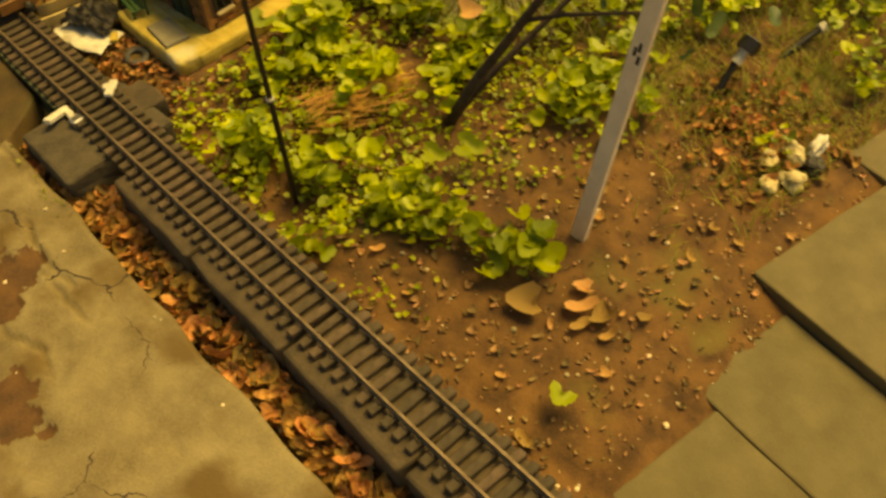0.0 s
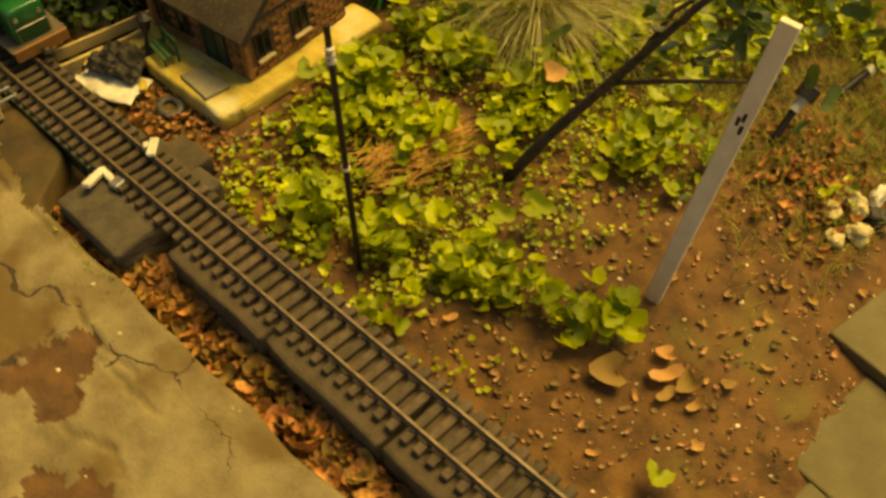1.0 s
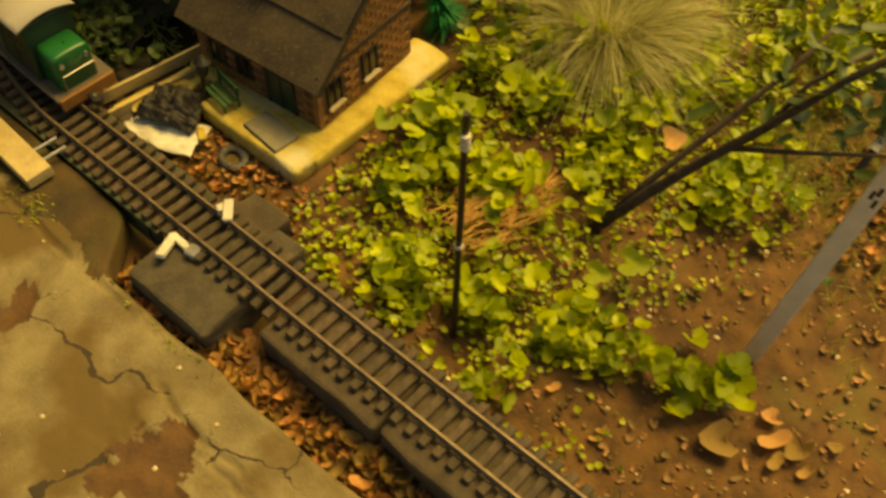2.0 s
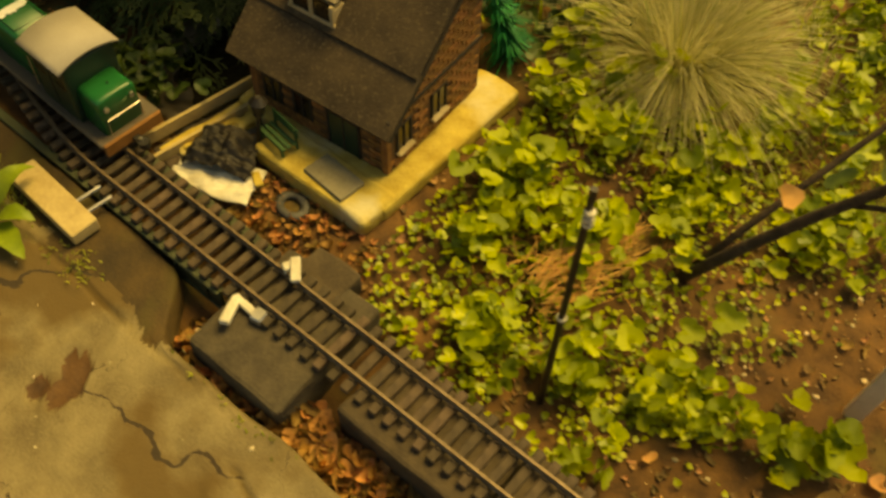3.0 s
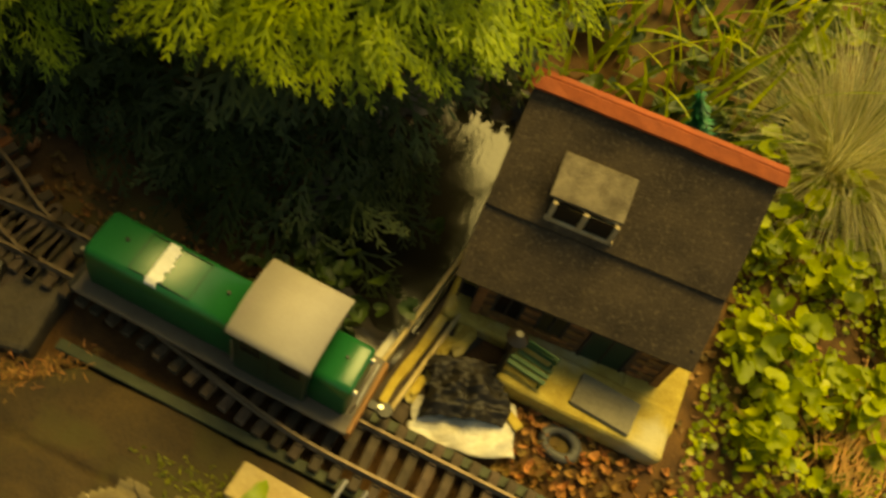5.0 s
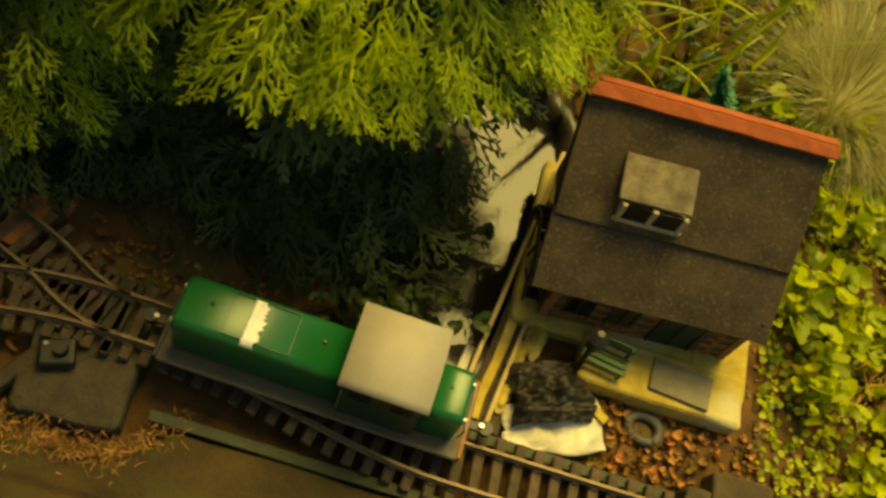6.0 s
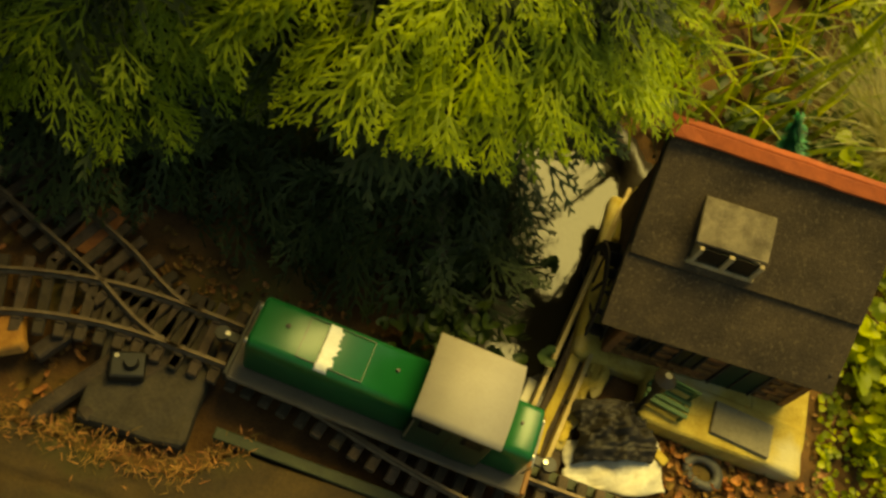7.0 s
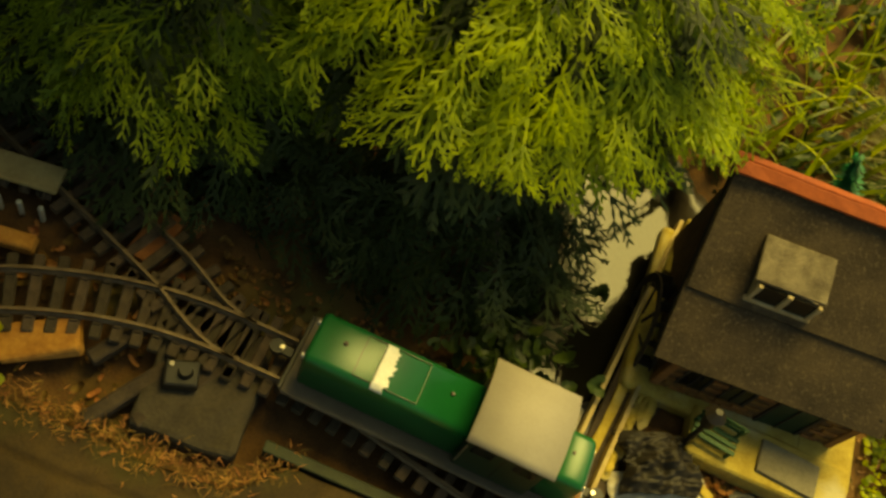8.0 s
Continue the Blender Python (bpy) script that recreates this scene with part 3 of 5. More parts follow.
for s, x in ((-1, RX0 + 0.003), (1, RX1 - 0.003)):
    bm = bmesh.new()
    box(bm, x - 0.002, x + 0.002, 0, (RY - EY) / math.cos(sl), -0.010, -0.001, 0.0005, 1, pose(0, EY, EAVE, math.degrees(sl), 0, 0))
    part("barge_board", bm, "timber_dark", house)

# dormer
dm = part("dormer", boxed(-0.054, 0.014, 0.121, 0.175, 0.128, 0.160, 0.001, 1), "trim_cream", house, "pale dormer with twin dark panes")
dz0, dz1, dyf = 0.140, 0.168, 0.121
for x0, x1 in ((-0.050, -0.023), (-0.017, 0.010)):
    part("pane", boxed(x0, x1, dyf - 0.0015, dyf + 0.001, dz0 + 0.002, dz1 - 0.001), "glass_dark", dm, "dark dormer pane")
for a in ((-0.055, -0.050, dz0 - 0.004, dz1), (-0.023, -0.017, dz0, dz1), (0.010, 0.015, dz0 - 0.004, dz1), (-0.057, 0.017, dz0 - 0.005, dz0 + 0.002)):
    part("dormer_frame", boxed(a[0], a[1], dyf - 0.004, dyf + 0.001, a[2], a[3], 0.0008, 1), "trim_cream", dm)
bm = bmesh.new()
box(bm, -0.061, 0.016, 0, 0.049, 0, 0.004, 0.0008, 1)
bmesh.ops.subdivide_edges(bm, edges=bm.edges[:], cuts=3, use_grid_fill=True)
rough(bm, 0.0008, 40)
bmesh.ops.transform(bm, matrix=pose(0, 0.1235, 0.1680, 19, 0, 0), verts=bm.verts[:])
part("dormer_roof", bm, "dormer_felt", dm, "grey-tan granular felt")
for x, y, z, rz in brick_spots:
    ob = link_mesh("brick", bme, None, house)
    ob.matrix_basis = pose(x, y, z, 0, 0, rz)

# on the base: door step, bench, small clutter
step = tagged(part("door_step", rough(boxed(-0.035, 0.035, -0.020, 0.020, 0, 0.007, 0.0015, 2), 0.0012, 60), "step_grey"), "grey stone door step on the foam base", "door step")
step.matrix_basis = pose(-0.073, 0.026, 0.1955, 0, 0, -4)
bench = empty("bench", -0.166, 0.022, 0.1965, -8, label="small green slatted bench by the model house", category="bench")
for i in range(3):
    part("seat_slat", boxed(-0.026, 0.026, -0.012 + i * 0.008, -0.006 + i * 0.008, 0.014, 0.0165, 0.0006, 1), "bench_green", bench)
for i in range(2):
    part("back_slat", boxed(-0.026, 0.026, 0.012, 0.0145, 0.022 + 0.009 * i, 0.028 + 0.009 * i, 0.0006, 1), "bench_green", bench)
for x in (-0.022, 0.022):
    for y in (-0.010, 0.012):
        part("leg", boxed(x - 0.0015, x + 0.0015, y - 0.0015, y + 0.0015, 0, 0.015 if y < 0 else 0.036), "bench_green", bench)

post_lamp = empty("toy_lamp_post", -0.191, 0.004, 0.168, 0, label="small black toy lamp post beside the bench", category="toy lamp")
bm = bmesh.new()
cyl(bm, (0, 0, 0), (0, 0, 0.006), 0.008, 0.006, 12)
part("foot", bm, "black_rod", post_lamp)
bm = bmesh.new()
cyl(bm, (0, 0, 0.005), (0.001, 0.012, 0.072), 0.0034, 0.003, 10)
part("pole", bm, "black_rod", post_lamp)
bm = bmesh.new()
cyl(bm, (0.001, 0.012, 0.070), (0.001, 0.015, 0.090), 0.007, 0.0105, 12)
cyl(bm, (0.001, 0.015, 0.090), (0.001, 0.016, 0.098), 0.0125, 0.004, 12)
part("lantern", bm, "black_rod", post_lamp)

# wooden flume by the pond
fl = empty("wooden_flume", -0.289, -0.088, 0.172, -8.5, label="pale yellow wooden water flume reaching from pond to track", category="flume")
for x, h, l0, l1 in ((-0.022, 0.022, 0.0, 0.375), (0.014, 0.019, -0.006, 0.17)):
    bm = rough(boxed(x - 0.0025, x + 0.0025, l0, l1, 0.002, h, 0.0008, 1), 0.0010, 20, x)
    part("side_board", bm, "plank", fl)
part("bed", rough(boxed(-0.012, 0.032, 0.006, 0.2, -0.002, 0.003, 0.0008, 1), 0.001, 40), "old_wood", fl, "dark wet wooden bed")
bm = boxed(-0.004, 0.006, 0.012, 0.18, 0.002, 0.008, 0.0008, 1)
bmesh.ops.subdivide_edges(bm, edges=bm.edges[:], cuts=6, use_grid_fill=True)
part("trough_floor", rough(rough(bm, 0.004, 40), 0.002, 120), "foam", fl, "yellow foam-smeared channel floor")
part("end_board", rough(boxed(-0.018, 0.020, 0.290, 0.378, 0.008, 0.030, 0.003, 2), 0.0015, 40), "foam", fl)
chunk = part("side_chunk", rough(rock(0.010, 0.022, 0.010, 0.4, 3), 0.002, 80), "foam", fl, "crumbled foam lump")
chunk.location = (0.034, 0.125, 0.008)
for i in range(5):
    lump = part("foam_lump", rough(rock(0.007, 0.016, 0.006, 0.5, i * 2.0), 0.002, 90, i), "foam", fl)
    lump.location = (0.022 + 0.004 * (i % 2), 0.045 + i * 0.030, 0.007)
bm = rough(boxed(-0.036, -0.0255, 0.01, 0.09, -0.002, 0.003, 0.001, 1), 0.001, 60)
part("white_board", bm, "white", fl, "weathered white board")


# dark water wheel between the flume and the gable wall
wheel = empty("water_wheel", -0.262, 0.132, 0.176, 4.5, label="small dark wooden water wheel standing in the pond", category="water wheel")
WR, WW = 0.064, 0.009
for sx in (-1, 1):
    bm = bmesh.new()
    rings = []
    for i in range(32):
        a = i / 32 * math.tau
        rings.append([bm.verts.new((sx * WW + ox, math.cos(a) * r, math.sin(a) * r)) for ox, r in ((-0.0012, WR - 0.010), (0.0012, WR - 0.010), (0.0012, WR), (-0.0012, WR))])
    for i in range(32):
        for k4 in range(4):
            bm.faces.new((rings[i][k4], rings[(i + 1) % 32][k4], rings[(i + 1) % 32][(k4 + 1) % 4], rings[i][(k4 + 1) % 4]))
    bmesh.ops.recalc_face_normals(bm, faces=bm.faces[:])
    part("rim", bm, "old_wood", wheel)
    for i in range(4):
        bm = bmesh.new()
        box(bm, sx * WW - 0.001, sx * WW + 0.001, -0.002, 0.002, -WR + 0.004, WR - 0.004, 0.0004, 1, pose(0, 0, 0, i * 45 + 10, 0, 0))
        part("spoke", bm, "old_wood", wheel)
for i in range(16):
    bm = bmesh.new()
    box(bm, -WW + 0.0012, WW - 0.0012, -0.001, 0.001, WR - 0.016, WR + 0.004, 0.0004, 1, pose(0, 0, 0, i * 22.5, 0, 0))
    part("paddle", rough(bm, 0.0006, 60, i), "timber_dark", wheel)
bm = bmesh.new()
cyl(bm, (-WW - 0.005, 0, 0), (WW + 0.008, 0, 0), 0.005, None, 14)
part("axle", bm, "loco_black", wheel)


# crumpled black sheet on white paper, and a grey ring
def crumple(sx, sy, h, n, seed, thick=0.0015):
    v, f = [], []
    for s in (1, 0):
        for j in range(n + 1):
            for i in range(n + 1):
                u, w = i / n * 2 - 1, j / n * 2 - 1
                r = 1 + 0.25 * noise.noise(Vector((math.atan2(w, u) * 1.2, seed, 0)))
                dome = max(0.0, 1 - (u * u + w * w) * 0.5)
                z = h * dome * (0.55 + 0.6 * noise.noise(Vector((u * 2 + seed, w * 2, 1)))) + h * 0.34 * abs(noise.noise(Vector((u * 3, w * 9 + seed, 4))))
                v.append((u * sx * r, w * sy * r, max(z, 0.0005) + s * thick))
    k = (n + 1) ** 2
    for j in range(n):
        for i in range(n):
            a = j * (n + 1) + i
            q = (a, a + 1, a + n + 2, a + n + 1)
            f.append(q)
            f.append(tuple(k + t for t in q[::-1]))
    for i in range(n):
        for a, b in ((i, i + 1), ((i + 1) * (n + 1) - 1, (i + 2) * (n + 1) - 1), (n * (n + 1) + i + 1, n * (n + 1) + i), ((i + 1) * (n + 1), i * (n + 1))):
            f.append((b, a, k + a, k + b))
    return v, f


ws = pydata("paper_sheet", *crumple(0.054, 0.030, 0.012, 26, 3), "white", smooth=True)
tagged(ws, "crumpled dirty white paper sheet lying beside the track", "paper sheet").matrix_basis = pose(-0.198, -0.058, 0.174, 0, 0, 22)
bs = pydata("plastic_sheet", *crumple(0.044, 0.033, 0.040, 40, 8), "black_film", smooth=True)
tagged(bs, "crumpled black plastic sheet lying on white paper", "plastic sheet").matrix_basis = pose(-0.215, -0.028, 0.182, 0, 0, 20)
bm = bmesh.new()
prev = []
for i in range(28):
    a = i / 28 * math.tau
    prev.append([bm.verts.new(((0.019 + 0.007 * math.cos(b)) * math.cos(a), (0.015 + 0.006 * math.cos(b)) * math.sin(a), 0.005 + 0.005 * math.sin(b))) for b in (k / 8 * math.tau for k in range(8))])
for i in range(28):
    r0, r1 = prev[i], prev[(i + 1) % 28]
    for kk in range(8):
        bm.faces.new((r0[kk], r1[kk], r1[(kk + 1) % 8], r0[(kk + 1) % 8]))
tagged(part("rubber_ring", rough(bm, 0.0015, 60), "rubber", smooth=True), "worn grey rubber ring on the soil by the base", "rubber ring").matrix_basis = pose(-0.098, -0.026, 0.166, 0, 0, -15)
for x, y, s in ((-0.155, -0.03, 0.008), (-0.178, 0.012, 0.009)):
    ob = tagged(part("foam_crumb", rough(boxed(-s * 1.5, s * 1.5, -s * 0.7, s * 0.7, 0, s, 0.002, 2), 0.0015, 90, x), "foam"), "small broken piece of yellow foam", "foam piece", "foam crumbs")
    ob.matrix_basis = pose(x, y, 0.176, 0, 0, -30)

# ---------------------------------------------------------------- pond
bm = bmesh.new()
ring = []
for i in range(40):
    a = i / 40 * math.tau
    r = 1 + 0.12 * noise.noise(Vector((math.cos(a) * 2, math.sin(a) * 2, 1)))
    ring.append(bm.verts.new((-0.335 + 0.125 * r * math.cos(a), 0.19 + 0.19 * r * math.sin(a), 0.142)))
bm.faces.new(ring)
bmesh.ops.recalc_face_normals(bm, faces=bm.faces[:])
tagged(part("pond_water", bm, "water"), "still dark pond water reflecting pale sky", "water", kind="structure")
lv, lf = [], []
NR = 72
for i in range(NR):
    a = i / NR * math.tau
    for j, (q, dz) in enumerate(((0.80, 0.128), (0.93, 0.140), (1.0, 0.152), (1.07, 0.166), (1.16, 0.172), (1.26, 0.160))):
        w = 0.13 * noise.noise(Vector((math.cos(a) * 3.5, math.sin(a) * 3.5, j * 0.4))) + 0.06 * noise.noise(Vector((math.cos(a) * 11, math.sin(a) * 11, j)))
        lv.append((-0.335 + 0.125 * (q + w) * math.cos(a), 0.19 + 0.19 * (q + w) * math.sin(a), dz + 0.008 * noise.noise(Vector((a * 6, j, 0)))))
for i in range(NR):
    for j in range(5):
        a, b = i * 6 + j, ((i + 1) % NR) * 6 + j
        lf.append((a, b, b + 1, a + 1))
lin = pydata("pond_liner", lv, lf, "liner", smooth=True)
mod = lin.modifiers.new("thick", "SOLIDIFY")
mod.thickness = 0.002
tagged(lin, "wrinkled brown-black pond liner rim", "pond liner", kind="structure")

# ---------------------------------------------------------------- paving
pav = empty("pavement", label="mossy tan concrete paving slabs with open joints", category="paving", kind="structure")
for px, py, sx, sy, z, rz in ((0.728, 0.676, 0.33, 0.30, 0.014, -8.5), (1.062, 0.626, 0.3, 0.30, 0.010, -8), (0.770, 0.386, 0.34, 0.284, 0.020, -8), (1.116, 0.338, 0.3, 0.284, 0.012, -8), (0.816, 0.197, 0.30, 0.178, 0.0, -7), (1.120, 0.152, 0.3, 0.18, -0.002, -8), (0.846, 0.012, 0.30, 0.181, -0.004, -5), (1.150, -0.018, 0.3, 0.18, -0.004, -6), (0.862, -0.174, 0.30, 0.181, -0.006, -5)):
    bm = boxed(0, sx, 0, sy, -0.05, 0, 0.004, 2)
    bmesh.ops.subdivide_edges(bm, edges=bm.edges[:], cuts=4, use_grid_fill=True)
    rough(bm, 0.002, 18, px)
    ob = part("paving_slab", bm, "slab", pav)
    ob.matrix_basis = pose(px, py, z, 0, 0, rz)

# ---------------------------------------------------------------- post, rods and lamps
post = empty("metal_post", 0.572, 0.245, 0.02, label="flat grey metal post with holes standing in the soil", category="post")
bm = bmesh.new()
d = (Vector((0.617, 0.335, 0.475)) - Vector((0.572, 0.245, 0.02)))
q = d.to_track_quat("Z", "Y").to_matrix().to_4x4()
box(bm, -0.0115, 0.0115, -0.006, 0.006, 0, d.length, 0.0015, 2, q @ Matrix.Rotation(radians(35), 4, "Z"))
part("bar", bm, "grey_post", post)
for h in (0.86, 0.915, 0.22):
    bm = bmesh.new()
    c = d * h
    nrm = (q.to_3x3() @ Matrix.Rotation(radians(35), 3, "Z") @ Vector((0, -1, 0)))
    cyl(bm, c - nrm * 0.003, c + nrm * 0.0066, 0.0036 if h > 0.5 else 0.002, None, 14)
    part("hole", bm, "black_rod", post, "dark drilled hole")
for h, o in ((0.74, 0.004), (0.725, 0.009), (0.705, 0.002)):
    bm = bmesh.new()
    c = d * h + (q.to_3x3() @ Matrix.Rotation(radians(35), 3, "Z") @ Vector((o - 0.006, 0, 0)))
    box(bm, -0.0022, 0.0022, -0.0066, 0.0066, -0.006, 0.006, 0.0005, 1, Matrix.Translation(c) @ q @ Matrix.Rotation(radians(35), 4, "Z"))
    part("mark", bm, "black_rod", post, "black mark")

rod = empty("plant_rod", 0.287, -0.012, 0.10, label="thin black plant rod with pale rings", category="rod")
bm = bmesh.new()
cyl(bm, (0, 0, 0), (0.004, 0.004, 0.40), 0.0042, 0.0036, 12)
part("rod", bm, "black_rod", rod)
for h in (0.195, 0.355, 0.362, 0.37):
    bm = bmesh.new()
    cyl(bm, (0.002 + (0.004 if h > 0.3 else 0), 0.002, h), (0.002 + (0.004 if h > 0.3 else 0), 0.002, h + 0.004), 0.0054, None, 12)
    part("ring", bm, "white", rod, "pale ring")

for bx, by, tx, ty, tz, cap in ((0.532, 0.590, 0.538, 0.640, 0.095, True), (0.535, 0.735, 0.562, 0.835, 0.062, False)):
    z0 = ground_z(bx, by)
    lamp = empty("solar_light", bx, by, z0, label="small black solar garden light leaning in the grass", category="garden light", group="garden lights")
    top = Vector((tx - bx, ty - by, tz - z0 + 0.01))
    bm = bmesh.new()
    cyl(bm, (0, 0, -0.02), top, 0.0062, 0.0058, 14)
    part("stem", bm, "black_rod", lamp)
    bm = bmesh.new()
    u = top.normalized()
    cyl(bm, top, top + u * 0.012, 0.0085, 0.0085, 16)
    part("collar", bm, "white", lamp, "clear pale plastic collar")
    if cap:
        bm = bmesh.new()
        cyl(bm, top + u * 0.022, top + u * 0.042, 0.0165, 0.0165, 24)
        c = part("head", bm, "black_rod", lamp)
        bm = bmesh.new()
        cyl(bm, top + u * 0.042, top + u * 0.0435, 0.0150, 0.0150, 24)
        part("solar_cell", bm, "metal", c, "silver solar cell")
        bm = bmesh.new()
        cyl(bm, top + u * 0.010, top + u * 0.024, 0.007, 0.010, 16)
        part("lens", bm, "white", lamp, "pale lens")

# pale rubble by the paving; the black stone stands in for a dark hole
for i, (x, y, sx, sy, sz, mt, lab) in enumerate(((0.715, 0.555, 0.026, 0.020, 0.018, "pale_stone", "pale yellowish rubble stone beside the paving"), (0.685, 0.60, 0.02, 0.026, 0.02, "pale_stone", "pale rubble stone beside the paving"), (0.70, 0.64, 0.034, 0.014, 0.022, "white", "white broken stone beside the paving"), (0.66, 0.565, 0.022, 0.018, 0.012, "pale_stone", "pale crumbly stone on the soil"), (0.695, 0.525, 0.016, 0.02, 0.012, "pale_stone", "small pale rubble stone"), (0.715, 0.605, 0.024, 0.024, 0.016, "black_film", "black stone in place of the dark hole among pale rubble"))):
    ob = tagged(part("rubble_stone", rough(rock(sx * 0.75, sy * 0.75, sz * 0.75, 0.6, i * 3.1), 0.003, 90, i), mt), lab, "stone", "pale rubble")
    ob.matrix_basis = pose(x, y, ground_z(x, y) + sz * 0.5, 0, 0, i * 50)

# ---------------------------------------------------------------- leaves
def leaf_outline(kind, n=14):
    pts = []
    for i in range(n):
        a = -math.pi + (i + 0.5) / n * math.tau
        if kind == "round":
            r = 0.93 + 0.10 * math.cos(3 * a) + 0.07 * math.cos(9 * a) - 0.6 * math.exp(-((abs(a) - math.pi) / 0.35) ** 2)
        elif kind == "ivy":
            r = 0.70 + 0.38 * abs(math.cos(1.5 * a)) + 0.05 * math.cos(10 * a) - 0.45 * math.exp(-((abs(a) - math.pi) / 0.4) ** 2)
        else:
            r = 0.45 + 0.55 * abs(math.cos(a)) ** 1.6
        pts.append((r * math.cos(a), r * math.sin(a)))
    return pts


def leaf_arrays(kind, cup=0.18, seed=0.0, n=14):
    """A leaf of unit radius, cupped and wavy, with an inner ring for its fold."""
    out = leaf_outline(kind, n)
    v = [(-0.35, 0.0, 0.0)]
    for s, h in ((0.55, 0.35), (1.0, 1.0)):
        for i, (x, y) in enumerate(out):
            z = cup * h * (abs(y) * 0.9 + 0.25 * x * x) + 0.12 * h * noise.noise(Vector((x * 2 + seed, y * 2, seed)))
            v.append((x * s - 0.15 * (1 - s), y * s, z))
    f = [(0, 1 + i, 1 + (i + 1) % n) for i in range(n)]
    f += [(1 + i, 1 + n + i, 1 + n + (i + 1) % n, 1 + (i + 1) % n) for i in range(n)]
    return np.array(v), f


def rot3(rx, ry, rz):
    return np.array(Euler((rx, ry, rz)).to_matrix())


class Heap:
    """Gathers many small pieces into one mesh."""

    def __init__(self):
        self.v, self.f, self.n = [], [], 0

    def add(self, v, f):
        self.v.append(v)
        self.f += [tuple(i + self.n for i in q) for q in f]
        self.n += len(v)

    def make(self, name, material, parent=None, label="", smooth=True):
        return pydata(name, np.concatenate(self.v), self.f, material, parent, label, smooth)


def strip(p, dirn, length, width, droop, n=5, flat=None):
    """A tapering blade that starts at p and bends down."""
    dirn = np.array(dirn, float)
    dirn /= np.linalg.norm(dirn)
    side = np.cross(dirn, (0, 0, 1.0)) if flat is None else np.array(flat, float)
    side /= max(np.linalg.norm(side), 1e-6)
    v = []
    pos, cur = np.array(p, float), dirn.copy()
    for i in range(n + 1):
        t = i / n
        w = width * (1 - t) ** 0.7 * (0.6 + 0.4 * min(1, t * 4)) + 0.0002
        v += [pos - side * w / 2, pos + side * w / 2]
        pos = pos + cur * length / n
        cur = cur + np.array([0, 0, -droop / n])
        cur /= np.linalg.norm(cur)
    return np.array(v), [(2 * i, 2 * i + 1, 2 * i + 3, 2 * i + 2) for i in range(n)]


LEAVES = [leaf_arrays(k, 0.25 + 0.12 * i, i * 2.3, 22) for i, k in enumerate(("round", "round", "ivy", "ivy", "round"))]
LEAVES_SMALL = [leaf_arrays("round", 0.25, i, 8) for i in range(3)]
leaf_meshes = []
for v, f in LEAVES:
    me = bpy.data.meshes.new("leaf")
    me.from_pydata([tuple(p) for p in v], [], f)
    me.update()
    me.materials.append(M["leaf"])
    me.polygons.foreach_set("use_smooth", [True] * len(me.polygons))
    leaf_meshes.append(me)


def cover(x, y):
    """How densely the low plants grow."""
    if y < -0.075 + 0.02 * noise.noise(Vector((x * 9, 3, 0))) or (x < 0.03 and y < 0.32) or x > 0.70:
        return 0.0
    bare = math.exp(-(((x - 0.43) / 0.09) ** 2 + ((y - 0.20) / 0.10) ** 2)) + math.exp(-(((x - 0.70) / 0.16) ** 2 + ((y - 0.20) / 0.26) ** 2)) + math.exp(-(((x - 0.50) / 0.14) ** 2 + ((y + 0.05) / 0.09) ** 2)) + 0.8 * math.exp(-(((x - 0.60) / 0.10) ** 2 + ((y - 0.58) / 0.12) ** 2)) + 1.2 * math.exp(-(((x - 0.10) / 0.05) ** 2 + ((y + 0.02) / 0.05) ** 2))
    bare += 2 * math.exp(-((x - 0.545) ** 2 + (y - 0.60) ** 2) / 0.004) + 2 * math.exp(-((x - 0.55) ** 2 + (y - 0.75) ** 2) / 0.004)
    clump = 1.4 * math.exp(-((y - 0.07 - 0.47 * (x - 0.38)) / 0.032) ** 2) * ease((x - 0.35) / 0.03) * ease((0.615 - x) / 0.03)
    band = 1.0 - ease((x - 0.36) / 0.22) * (1 - 0.8 * ease((y - 0.33) / 0.15))
    dens = band * (0.42 + 1.2 * noise.noise(Vector((x * 13, y * 13, 7)))) - 1.1 * bare + 1.1 * clump
    grassy = math.exp(-(((x - 0.11) / 0.13) ** 2 + ((y - 0.55) / 0.11) ** 2))
    return clamp(dens - 0.9 * grassy)


